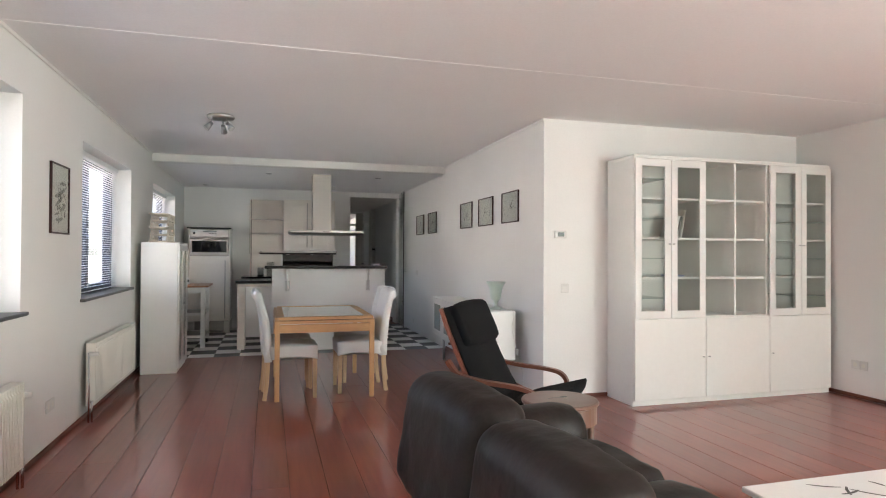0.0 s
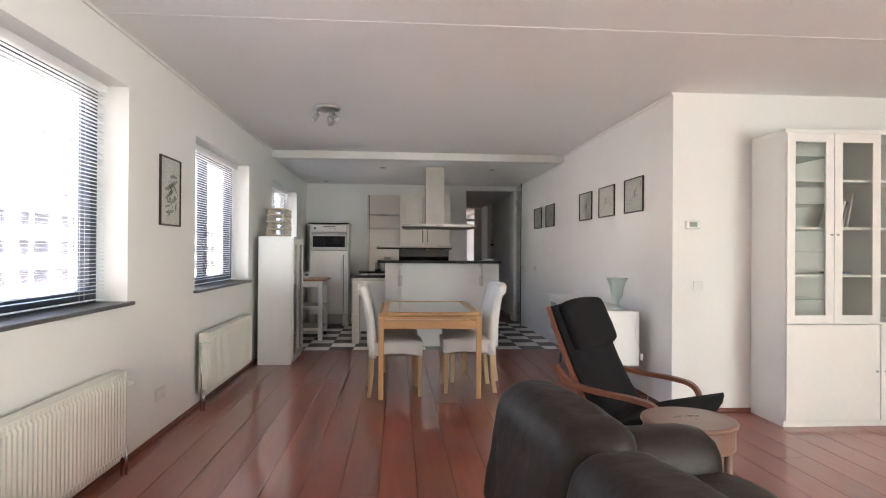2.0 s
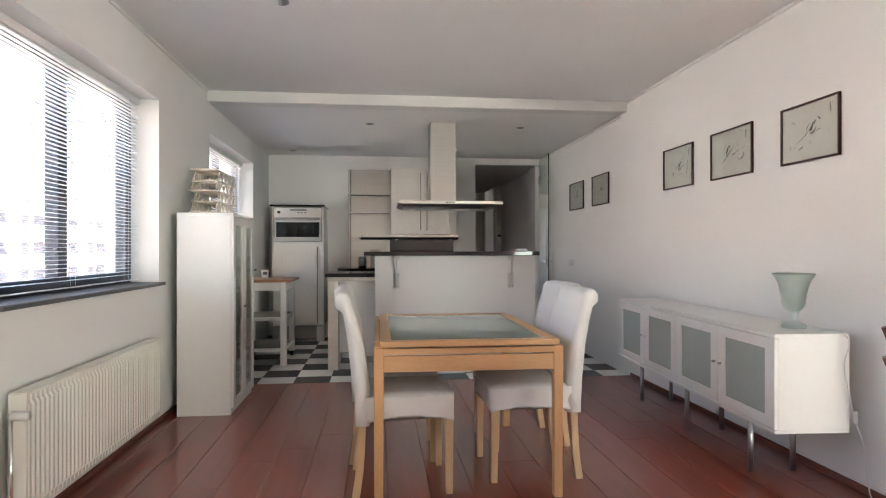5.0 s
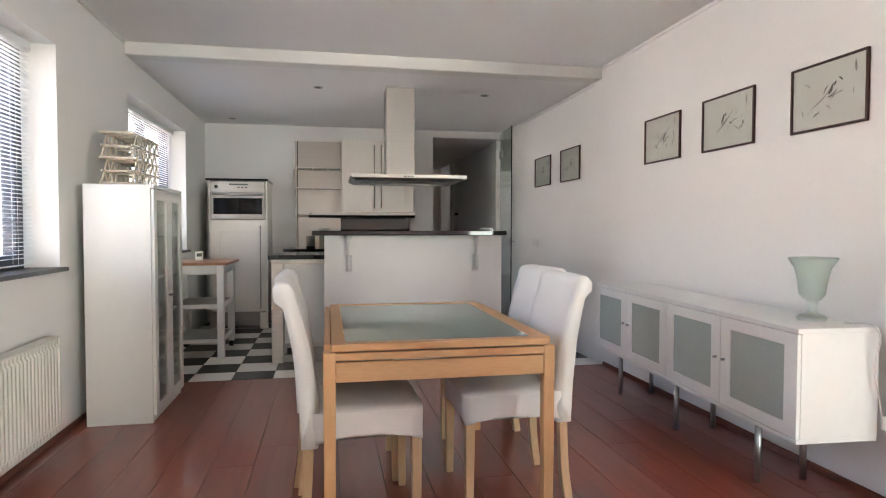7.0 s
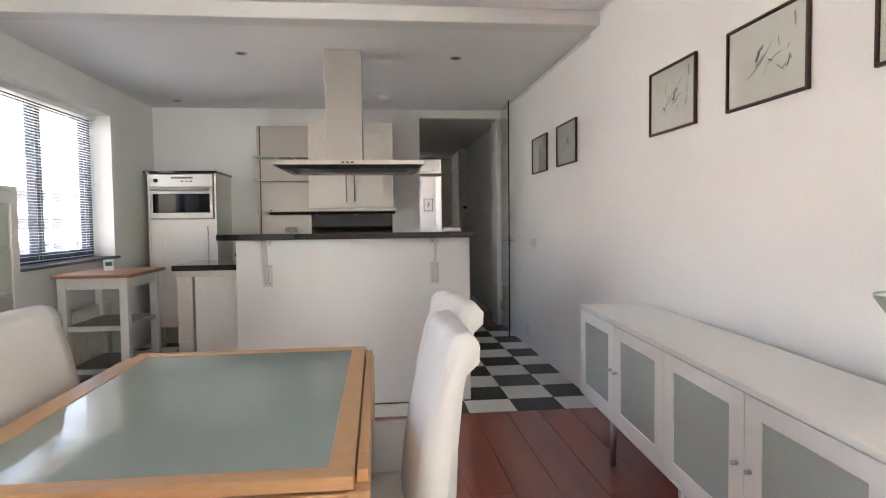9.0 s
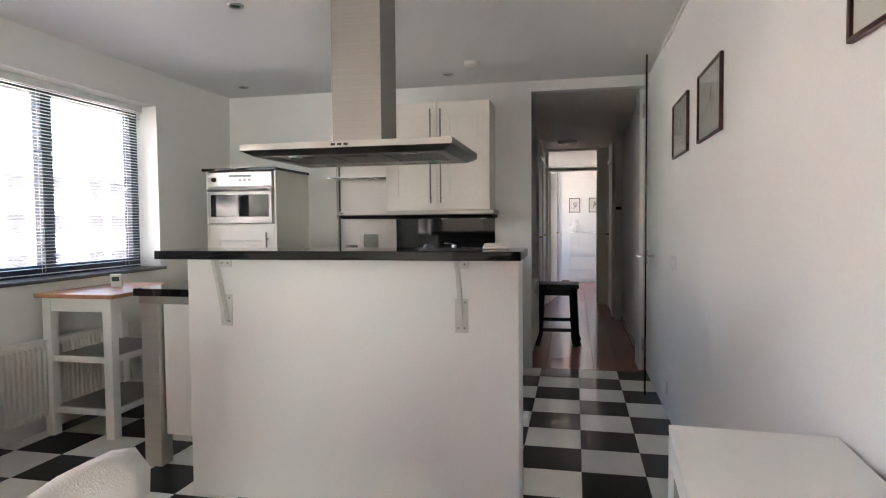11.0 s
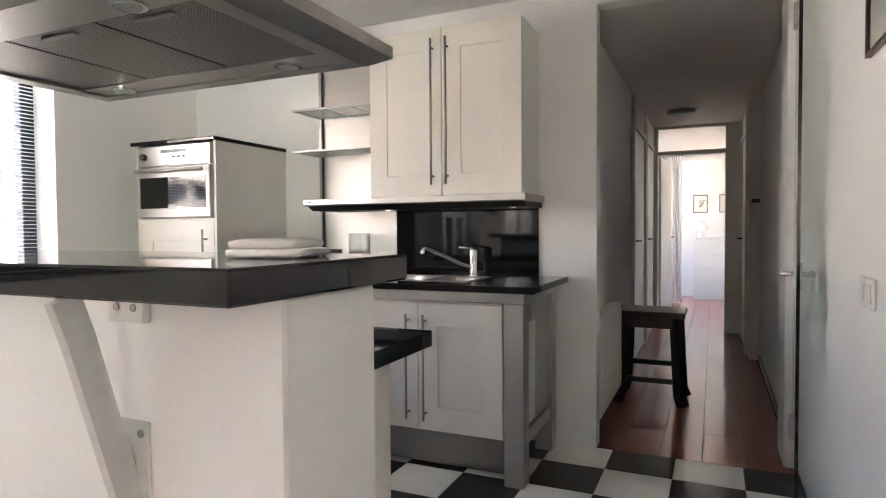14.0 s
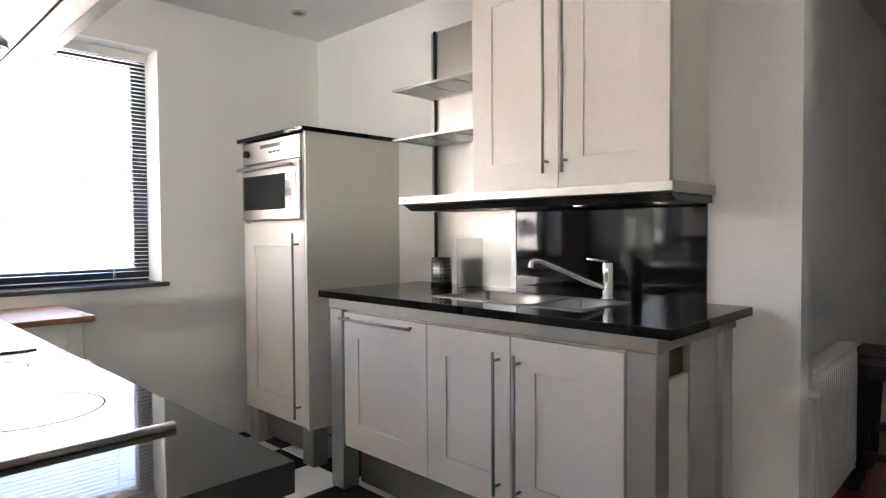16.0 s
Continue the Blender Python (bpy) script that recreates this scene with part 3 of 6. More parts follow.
def display_cabinet():
    """Wall-high white cabinet: glazed doors, open shelves, closed doors below."""
    x0, x1, d, H, zs = 4.332, 6.45, 0.412, 2.138, 0.738
    c = thing("display_cabinet", x0, 5.562, 0, 0, "tall white lacquered cabinet with glazed doors and open shelves", "cabinet")
    W = x1 - x0
    cols = [0, 0.715, 1.405, W]
    t = 0.022
    boxpart("plinth", (0.0, W, 0.012, d, 0, 0.045), LACQ, c)
    boxpart("top_panel", (0, W, 0, d, H - 0.03, H), LACQ, c, bevel=0.003)
    boxpart("back_panel", (0, W, d - 0.01, d, 0.045, H - 0.03), LACQ, c)
    for xx in (0, cols[1] - t / 2, cols[2] - t / 2, W - t):
        boxpart("side_panel", (xx, xx + t, 0.02 if 0 < xx < 1.9 else 0.0, d - 0.01, 0.045, H - 0.03), LACQ, c)
    boxpart("middle_board", (t, W - t, 0.02, d - 0.01, zs - 0.02, zs + 0.012), LACQ, c)
    rows = [zs + 0.345 * k for k in (1, 2, 3)]
    for a, b in zip(cols, cols[1:]):
        for z in rows:
            boxpart("shelf", (a + t, b - t, 0.03, d - 0.012, z - 0.009, z + 0.009), LACQ, c)
    mid = (cols[1] + cols[2]) / 2
    boxpart("divider", (mid - 0.008, mid + 0.008, 0.025, d - 0.012, zs + 0.012, H - 0.03), LACQ, c)
    for a, b, lab in ((cols[0], cols[1], ""), (cols[2], cols[3], "")):
        for z in [zs + 0.345 * (k + 0.5) for k in range(4)]:
            if z < H - 0.2 or a == 0:
                boxpart("glass_shelf", (a + t if a == 0 else (a + b) / 2 + 0.01, a + (b - a) / 2 - 0.01 if a == 0 else b - t, 0.04, d - 0.02, z - 0.003, z + 0.003), TABLEGLASS, c, "thin green-edged glass shelf")
    # glazed doors
    for a, b in ((0.004, cols[1] / 2 - 0.002), (cols[1] / 2 + 0.002, cols[1] - 0.004), (cols[2] + 0.004, (cols[2] + W) / 2 - 0.002), ((cols[2] + W) / 2 + 0.002, W - 0.004)):
        z0, z1, f = zs + 0.004, H - 0.034, 0.062
        dr = ring("glazed_door", "y", (a, b, z0, z1), (a + f, b - f, z0 + f, z1 - f), -0.018, -0.001, LACQ, c, "white framed glass door", 0.002)
        boxpart("pane", (a + f, b - f, -0.011, -0.008, z0 + f, z1 - f), CABGLASS, dr).visible_shadow = False
        kx = b - 0.02 if (a < 0.1 or abs(a - cols[2]) < 0.1) else a + 0.02
        bm = bmesh.new()
        cyl(bm, (kx, -0.018, 1.38), (kx, -0.036, 1.38), 0.006, n=10)
        part("knob", bm, ALU, dr, smooth=True)
    for k, (a, b) in enumerate(zip(cols, cols[1:])):
        dr = boxpart("lower_door", (a + 0.003, b - 0.003, -0.018, -0.001, 0.05, zs - 0.002), LACQ, c, "plain white cupboard door", 0.002)
        bm = bmesh.new()
        kx = b - 0.03 if k == 0 else a + 0.03
        cyl(bm, (kx, -0.018, 0.40), (kx, -0.034, 0.40), 0.006, n=10)
        part("knob", bm, ALU, dr, smooth=True)
    return c


display_cabinet()
# things inside the display cabinet
def leaning_books(x, y, z, n, tilt, mats):
    r = random.Random(8)
    for k in range(n):
        h, w = r.uniform(0.2, 0.26), r.uniform(0.012, 0.024)
        b = thing("book", x + k * 0.036, y, z + 0.001, 0, "thin pale paperback leaning on a shelf", "book", "books in the cabinet")
        boxpart("cover", (0, w, -0.09, 0.07, 0, h), mats[k % len(mats)], b, bevel=0.002)
        boxpart("page_block", (0.002, w - 0.002, -0.087, 0.071, 0.003, h - 0.003), PAPER, b)
        b.rotation_euler = (0, radians(tilt - 2 * k), 0)


leaning_books(4.80, 5.80, 1.437, 4, 17, (PAPER, TRIM_WHITE, INK))


def glass_goblet(x, y, z):
    bm = bmesh.new()
    lathe(bm, [(0.03, 0), (0.028, 0.004), (0.005, 0.01), (0.004, 0.07), (0.025, 0.09), (0.036, 0.12), (0.034, 0.16)], 20)
    tagged(part("glass_goblet", bm, TUMBLER, smooth=True, at=(x, y, z)), "clear stemmed glass on a cabinet shelf", "glass")


glass_goblet(4.88, 5.8, 1.782)
tagged(boxpart("folded_cloth", (4.80, 4.95, 5.70, 5.85, 1.0925, 1.107), mat("blue_cloth", (0.35, 0.42, 0.6), 0.9), bevel=0.004), "small folded blue cloth on a cabinet shelf", "cloth")


def cushion(bm, x0, x1, y0, y1, z0, z1, r, rng, puff=0.02, cuts=6):
    """A soft rounded block, slightly bulged and wrinkled."""
    vs = box(bm, x0, x1, y0, y1, z0, z1)
    es = list({e for v in vs for e in v.link_edges})
    bmesh.ops.subdivide_edges(bm, edges=es, cuts=cuts, use_grid_fill=True)
    allv = bm.verts[:]
    cx, cy, cz = (x0 + x1) / 2, (y0 + y1) / 2, (z0 + z1) / 2
    hx, hy, hz = (x1 - x0) / 2, (y1 - y0) / 2, (z1 - z0) / 2
    for v in allv:
        l = Vector((v.co.x - cx, v.co.y - cy, v.co.z - cz))
        q = Vector((max(-(hx - r), min(hx - r, l.x)), max(-(hy - r), min(hy - r, l.y)), max(-(hz - r), min(hz - r, l.z))))
        d = l - q
        if d.length > 1e-6:
            l = q + d.normalized() * r
        u = Vector((l.x / hx, l.y / hy, l.z / hz))
        bulge = puff * (1 - min(1, abs(u.y)) ** 2) * (1 - min(1, abs(u.x) * 0.7) ** 2 + 0.3)
        l += Vector((u.x, u.y * 0.4, u.z)) * bulge
        l += Vector((1, 0.6, 1)) * (noise.noise(Vector((l.x + cx, l.y + cy, l.z + cz)) * 7) * 0.007 + noise.noise(Vector((l.x * 1.2 + cx, l.y * 3 + cy, l.z * 1.2 + cz)) * 12) * 0.0035) * min(1.0, r * 14)
        v.co = Vector((cx, cy, cz)) + l


def sofa():
    s = thing("sofa", 1.95, 3.70, 0, 6, "black leather three-seat sofa with puffy back cushions", "sofa")
    r = random.Random(2)
    L = 2.05
    bm = bmesh.new()
    box(bm, 0.02, 0.12, -L + 0.03, -0.03, 0.05, 0.66, bevel=0.03, seg=3)
    part("back_frame", bm, LEATHER, s, smooth=False)
    bm = bmesh.new()
    box(bm, 0.1, 0.82, -L + 0.2, -0.2, 0.08, 0.26, bevel=0.03, seg=3)
    part("base", bm, LEATHER, s)
    secs = [(-0.70, -0.0), (-1.36, -0.69), (-L, -1.35)]
    for (a, b), top in zip(secs, (0.762, 0.728, 0.71)):
        bm = bmesh.new()
        cushion(bm, -0.03, 0.215, a, b, 0.30, top, 0.09, r, 0.014, 24)
        for v in bm.verts:
            v.co.x += (v.co.z - 0.6) * 0.16
        o = part("back_cushion", bm, LEATHER, s, smooth=True)
        bm = bmesh.new()
        cushion(bm, 0.2, 0.84, max(a, -L + 0.2), min(b, -0.2), 0.24, 0.45, 0.07, r, 0.02, 7)
        part("seat_cushion", bm, LEATHER, s, smooth=True)
    for a, b in ((-0.27, 0.0), (-L, -L + 0.27)):
        bm = bmesh.new()
        cushion(bm, 0.14, 0.80, a, b, 0.06, 0.575, 0.115, r, 0.02, 8)
        part("armrest", bm, LEATHER, s, smooth=True)
    for x in (0.08, 0.76):
        for y in (-0.12, -L + 0.12):
            bm = bmesh.new()
            cyl(bm, (x, y, 0), (x, y, 0.09), 0.02, 0.025)
            part("foot", bm, PLASTIC_B, s, smooth=True)
    return s


sofa()


def side_table():
    s = thing("side_table", 2.86, 4.03, -0.0, 0, "small round mahogany side table beside the sofa", "table")
    bm = bmesh.new()
    lathe(bm, [(0.0, 0.49), (0.19, 0.49), (0.202, 0.495), (0.204, 0.503), (0.2, 0.511), (0.19, 0.514), (0.0, 0.514)], 48)
    part("tabletop", bm, SIDEWOOD, s, smooth=False)
    bm = bmesh.new()
    lathe(bm, [(0.178, 0.40), (0.192, 0.40), (0.192, 0.49), (0.178, 0.49), (0.178, 0.40)], 40)
    part("apron", bm, SIDEWOOD, s)
    for k in range(4):
        a = math.pi / 4 + k * math.pi / 2
        bm = bmesh.new()
        cyl(bm, (0.17 * math.cos(a), 0.17 * math.sin(a), 0), (0.165 * math.cos(a), 0.165 * math.sin(a), 0.49), 0.014, 0.019, 12)
        part("leg", bm, SIDEWOOD, s, smooth=True)
    bm = bmesh.new()
    lathe(bm, [(0, 0.16), (0.16, 0.16), (0.165, 0.168), (0.16, 0.176), (0, 0.176)], 40)
    part("lower_shelf", bm, SIDEWOOD, s)
    return s


side_table()


def smooth_path(pts, n=8):
    """Catmull-Rom through points."""
    pts = [Vector(p) for p in pts]
    out = []
    for i in range(len(pts) - 1):
        p0, p1, p2, p3 = pts[max(i - 1, 0)], pts[i], pts[i + 1], pts[min(i + 2, len(pts) - 1)]
        for k in range(n):
            t = k / n
            out.append(0.5 * ((2 * p1) + (p2 - p0) * t + (2 * p0 - 5 * p1 + 4 * p2 - p3) * t * t + (3 * p1 - p0 - 3 * p2 + p3) * t ** 3))
    return out + [pts[-1]]


def armchair():
    """Bentwood cantilever armchair with a thin black cushion and head pillow."""
    c = thing("armchair", 2.657, 5.10, 0, -42, "bentwood armchair with a black canvas cushion and headrest", "armchair")
    spine = smooth_path([(-0.01, 0, 0.925), (0.06, 0, 0.78), (0.16, 0, 0.56), (0.27, 0, 0.36), (0.36, 0, 0.30), (0.5, 0, 0.345), (0.80, 0, 0.435)], 8)
    hw = 0.285
    bm = bmesh.new()
    cols = 9
    top, bot = [], []
    for i, p in enumerate(spine):
        d = (spine[min(i + 1, len(spine) - 1)] - spine[max(i - 1, 0)]).normalized()
        n = Vector((0, 1, 0)).cross(d)
        n = -n if n.z < 0 and n.x < 0 else n
        n = n if n.x > 0 or n.z > 0 else -n
        end = 0.6 if i in (0, len(spine) - 1) else 1.0
        row, low = [], []
        for k in range(cols):
            u = -1 + 2 * k / (cols - 1)
            th = (0.055 * (1 - abs(u) ** 6) + 0.012) * end
            wob = noise.noise(Vector((i * 0.5, u * 3, 1.0))) * 0.004
            row.append(bm.verts.new(p + Vector((0, u * hw, 0)) + n * (th + wob)))
            low.append(bm.verts.new(p + Vector((0, u * hw, 0)) - n * 0.01))
        top.append(row)
        bot.append(low)
    for g in (top, bot):
        for a, b in zip(g, g[1:]):
            for k in range(cols - 1):
                bm.faces.new((a[k], a[k + 1], b[k + 1], b[k]))
    for a, b, e, f in zip(top, top[1:], bot, bot[1:]):
        bm.faces.new((a[0], b[0], f[0], e[0]))
        bm.faces.new((a[-1], b[-1], f[-1], e[-1]))
    for g, h in ((top[0], bot[0]), (top[-1], bot[-1])):
        for k in range(cols - 1):
            bm.faces.new((g[k], g[k + 1], h[k + 1], h[k]))
    part("cushion", bm, FABRIC_B, c, smooth=True)
    bm = bmesh.new()
    cushion(bm, -0.035, 0.04, -0.265, 0.265, -0.15, 0.135, 0.034, random.Random(1), 0.014, 7)
    p = part("head_pillow", bm, FABRIC_B, c, smooth=True)
    p.matrix_basis = pose(0.098, 0, 0.822, 0, -24, 0)
    for s in (-1, 1):
        y = s * 0.287
        bm = bmesh.new()
        bar(bm, smooth_path([(-0.02, y, 0.925), (0.04, y, 0.77), (0.145, y, 0.54), (0.25, y, 0.345), (0.35, y, 0.28), (0.5, y, 0.30), (0.77, y, 0.38)], 7), 0.034, 0.022)
        part("seat_rail", bm, BENTWOOD, c, "curved laminated seat rail")
        y = s * 0.338
        bm = bmesh.new()
        bar(bm, smooth_path([(0.05, y, 0.60), (0.095, y, 0.545), (0.15, y, 0.51), (0.3, y, 0.487), (0.50, y, 0.475), (0.61, y, 0.45), (0.655, y, 0.38), (0.65, y, 0.25), (0.61, y, 0.1), (0.57, y, 0.035), (0.45, y, 0.016), (0.2, y, 0.014), (-0.08, y, 0.014)], 7), 0.042, 0.025)
        part("arm_frame", bm, BENTWOOD, c, "looped laminated arm and leg")
    for x, z in ((0.05, 0.70), (0.2, 0.42), (0.45, 0.272), (0.68, 0.34)):
        boxpart("cross_rail", (x - 0.02, x + 0.02, -0.288, 0.288, z - 0.008, z + 0.008), BENTWOOD, c, bevel=0.003)
    boxpart("runner_bar", (-0.06, -0.02, -0.328, 0.328, 0.018, 0.036), BENTWOOD, c, bevel=0.003)
    return c


armchair()


def coffee_table():
    x, y, z = 3.10, 2.06, 0.40
    c = thing("coffee_table", x, y, 0, 0, "low coffee table with a white top drawn with black lines", "coffee table")
    boxpart("tabletop", (0, 1.1, 0, 0.95, z - 0.022, z), TRIM_WHITE, c, bevel=0.004)
    for lx in (0.06, 1.0):
        for ly in (0.06, 0.85):
            boxpart("leg", (lx, lx + 0.045, ly, ly + 0.045, 0, z - 0.022), LACQ, c, bevel=0.003)
    bm = bmesh.new()
    r = random.Random(12)
    for k in range(14):
        stroke(bm, curve_pts(r.uniform(0.1, 0.85), r.uniform(0.08, 1.0), r.uniform(0.08, 0.3), r.uniform(0, 6.3), r.uniform(-1.2, 1.2), 6), r.uniform(0.003, 0.008))
    for yy, xx, ln, ang in ((0.84, 0.36, 0.12, -1.35), (0.80, 0.40, 0.10, -2.0), (0.77, 0.33, 0.09, 0.4), (0.72, 0.46, 0.13, -1.0), (0.86, 0.52, 0.07, 2.6)):
        stroke(bm, curve_pts(yy, xx, ln, ang, 0.5, 6), 0.006)
    o = part("drawn_lines", bm, INK_D, c, "loose black line drawing")
    o.matrix_basis = Matrix(((0, 0, 1, 0), (0, 1, 0, 0), (-1, 0, 0, z + 0.001), (0, 0, 0, 1)))


coffee_table()


def wall_plate(x, y, z, axis, w, h, label, kindname="wall_switch", n=1, cat="switch"):
    """A white switch or socket; axis: the way it faces."""
    rz = {"+x": 0, "-x": 180, "-y": -90}[axis]
    s = thing(kindname, x, y, z, rz, label, cat)
    for k in range(n):
        c = (k - (n - 1) / 2) * w
        boxpart("plate", (0.0, 0.009, c - w / 2 + 0.001, c + w / 2 - 0.001, -h / 2, h / 2), PLASTIC_W, s, bevel=0.003)
        if cat == "switch":
            boxpart("rocker", (0.009, 0.013, c - w * 0.3, c + w * 0.3, -h * 0.3, h * 0.3), PLASTIC_W, s, bevel=0.002)
        else:
            bm = bmesh.new()
            cyl(bm, (0.0085, c, 0), (0.0095, c, 0), w * 0.24, n=20)
            part("socket_well", bm, RADI, s, "recessed round socket")
    return s


wall_plate(0.002, 5.59, 0.285, "+x", 0.078, 0.08, "white double wall socket low beside the window", "wall_socket", 2, "socket")
wall_plate(3.905, YC - 0.002, 0.985, "-y", 0.08, 0.08, "white light switch beside the display cabinet")
wall_plate(XL2 - 0.002, 5.30, 0.30, "-x", 0.08, 0.08, "white double wall socket low on the living room wall", "wall_socket", 2, "socket")
wall_plate(XR - 0.002, 10.69, 0.985, "-x", 0.075, 0.08, "white light switch beside the kitchen passage", "wall_switch", 2)
wall_plate(XR - 0.002, 10.93, 0.17, "-x", 0.07, 0.08, "white wall socket low beside the kitchen passage", "wall_socket", 1, "socket")
wall_plate(XR - 0.002, 8.75, 0.32, "-x", 0.078, 0.08, "white double wall socket near the tiled floor", "wall_socket", 2, "socket")
th = thing("thermostat", 3.855, YC - 0.002, 1.462, -90, "white room thermostat with a grey display", "thermostat")
boxpart("case", (0, 0.024, -0.058, 0.058, -0.033, 0.033), PLASTIC_W, th, bevel=0.006)
boxpart("display", (0.024, 0.0255, -0.032, 0.032, -0.018, 0.02), LCD, th, "small grey display")


def spot_cluster():
    s = thing("ceiling_spotlight", 0.95, 6.75, ZL, 0, "round chrome ceiling spotlight with three swivelling heads", "ceiling light")
    bm = bmesh.new()
    lathe(bm, [(0, 0.0), (0.115, 0.0), (0.118, -0.012), (0.108, -0.028), (0.06, -0.034), (0, -0.034)], 40)
    part("canopy", bm, ALU, s, "satin metal canopy", True)
    for a in (200, 320, 80):
        c, d = math.cos(radians(a)), math.sin(radians(a))
        bm = bmesh.new()
        cyl(bm, (0.075 * c, 0.075 * d, -0.03), (0.085 * c, 0.085 * d, -0.075), 0.006, n=10)
        arm = part("arm", bm, ALU, s, smooth=True)
        bm = bmesh.new()
        cyl(bm, (0.075 * c, 0.075 * d, -0.07), (0.125 * c, 0.125 * d, -0.125), 0.017, 0.028, 20)
        part("lamp_head", bm, ALU, s, smooth=True)
        bm = bmesh.new()
        cyl(bm, (0.125 * c, 0.125 * d, -0.1252), (0.127 * c, 0.127 * d, -0.1275), 0.024, n=20)
        part("bulb_face", bm, PLASTIC_W, s)
    return s


spot_cluster()

# ---- dining corner ----
def dining_table():
    x0, x1, y0, y1, z = 1.418, 2.285, 6.495, 7.655, 0.728
    W, D = x1 - x0, y1 - y0
    t = thing("dining_table", x0, y0, 0, 0, "beech extending dining table with a frosted glass top", "table")
    f = 0.05
    ring("top_frame", "z", (0.03, W - 0.03, 0, D), (0.03 + f, W - 0.03 - f, f, D - f), z - 0.026, z, BEECH, t, "beech tabletop frame", 0.002)
    boxpart("glass_top", (0.03 + f, W - 0.03 - f, f, D - f, z - 0.012, z - 0.003), TABLEGLASS, t, "pale green frosted glass")
    boxpart("extension_leaf", (0.03, W - 0.03, 0.002, D - 0.002, z - 0.060, z - 0.033), BEECH, t, "beech pull-out leaf", 0.002)
    for a, b in ((0.002, 0.022), (D - 0.022, D - 0.002)):
        boxpart("apron", (0.045, W - 0.045, a + 0.003, b, z - 0.138, z - 0.066), BEECH, t, bevel=0.001)
    for a in (0.004, W - 0.026):
        boxpart("apron", (a, a + 0.022, 0.045, D - 0.045, z - 0.135, z - 0.006), BEECH, t, bevel=0.001)
    for a in (0, W - 0.045):
        for b in (0, D - 0.045):
            bm = bmesh.new()
            vs = box(bm, a, a + 0.045, b, b + 0.045, 0, z - 0.03)
            for v in vs:
                if v.co.z < 0.1:
                    v.co.x += (a + 0.0225 - v.co.x) * 0.12
                    v.co.y += (b + 0.0225 - v.co.y) * 0.12
            bmesh.ops.bevel(bm, geom=bm.edges[:], offset=0.003, segments=1, affect="EDGES")
            part("leg", bm, BEECH_Z, t)
    return t


dining_table()


def dining_chair(x, y, rz, label):
    """High-backed chair in a white cotton cover with a rolled top; faces +x."""
    c = thing("dining_chair", x, y, 0, rz, label, "chair", "chairs round the dining table")
    w = 0.215
    bm = bmesh.new()
    n = 8
    front = [(-0.155, 0.45), (-0.165, 0.55), (-0.185, 0.68), (-0.215, 0.80), (-0.24, 0.875), (-0.246, 0.915), (-0.265, 0.94), (-0.30, 0.945), (-0.322, 0.92), (-0.32, 0.885), (-0.29, 0.862), (-0.275, 0.80), (-0.252, 0.68), (-0.232, 0.5), (-0.225, 0.36), (-0.225, 0.335), (-0.16, 0.335)]
    rings = []
    for k in range(n + 1):
        u = -1 + 2 * k / n
        rd = 1 - 0.06 * abs(u) ** 8
        ring = []
        for px, pz in front:
            cx = -0.225
            ring.append(bm.verts.new((cx + (px - cx) * (rd if abs(u) > 0.9 else 1), u * w * (1 - 0.03 * max(0, pz - 0.5)), pz + 0.006 * noise.noise(Vector((px * 6, u * 3, pz * 6))) - 0.008 * abs(u) ** 4 * (pz > 0.85))))
        rings.append(ring)
    m = len(front)
    for a, b in zip(rings, rings[1:]):
        for i in range(m):
            bm.faces.new((a[i], a[(i + 1) % m], b[(i + 1) % m], b[i]))
    bm.faces.new(rings[0])
    bm.faces.new(rings[-1][::-1])
    part("back_cover", bm, FABRIC_W, c, "white cotton back cover with a rolled top", True)
    bm = bmesh.new()
    vs = box(bm, -0.19, 0.235, -w - 0.005, w + 0.005, 0.35, 0.475)
    bmesh.ops.subdivide_edges(bm, edges=bm.edges[:], cuts=7, use_grid_fill=True)
    for v in bm.verts:
        u, s = (v.co.x - 0.02) / 0.21, v.co.y / (w + 0.005)
        if v.co.z > 0.47:
            v.co.z += 0.014 * (1 - u * u) * (1 - s * s) - 0.01 * max(abs(u), abs(s)) ** 6
        if v.co.z < 0.36:
            v.co.z += 0.028 * (1 - abs(s) ** 2.5) * (abs(u) > 0.95) + 0.028 * (1 - abs(u) ** 2.5) * (abs(s) > 0.95) - 0.004
        v.co += Vector((1, 1, 0.3)) * 0.004 * noise.noise(v.co * 12)
        if max(abs(u), abs(s)) > 0.98:
            v.co.x -= 0.008 * u * abs(s) ** 8
            v.co.y -= 0.006 * s * abs(u) ** 8
    part("seat_cover", bm, FABRIC_W, c, "white cotton seat cover", True)
    for sy in (-1, 1):
        bm = bmesh.new()
        cyl(bm, (0.208, sy * 0.187, 0), (0.205, sy * 0.187, 0.37), 0.021, 0.027, 4)
        bmesh.ops.rotate(bm, cent=(0.206, sy * 0.187, 0), matrix=Matrix.Rotation(radians(45), 3, "Z"), verts=bm.verts[:])
        part("front_leg", bm, PALE_LEG, c)
        bm = bmesh.new()
        bar(bm, smooth_path([(-0.225, sy * 0.185, 0.0), (-0.205, sy * 0.185, 0.15), (-0.195, sy * 0.185, 0.36)], 5), 0.034, 0.034)
        part("rear_leg", bm, PALE_LEG, c)
    return c


dining_chair(1.555, 6.78, 2, "white slip-covered high-back chair pushed under the table")
dining_chair(1.53, 7.22, -1, "white slip-covered high-back chair beside the first one")
dining_chair(2.205, 6.90, 181, "white slip-covered high-back chair facing the sideboard wall")
dining_chair(2.28, 7.36, 187, "white slip-covered high-back chair beside the kitchen tiles")


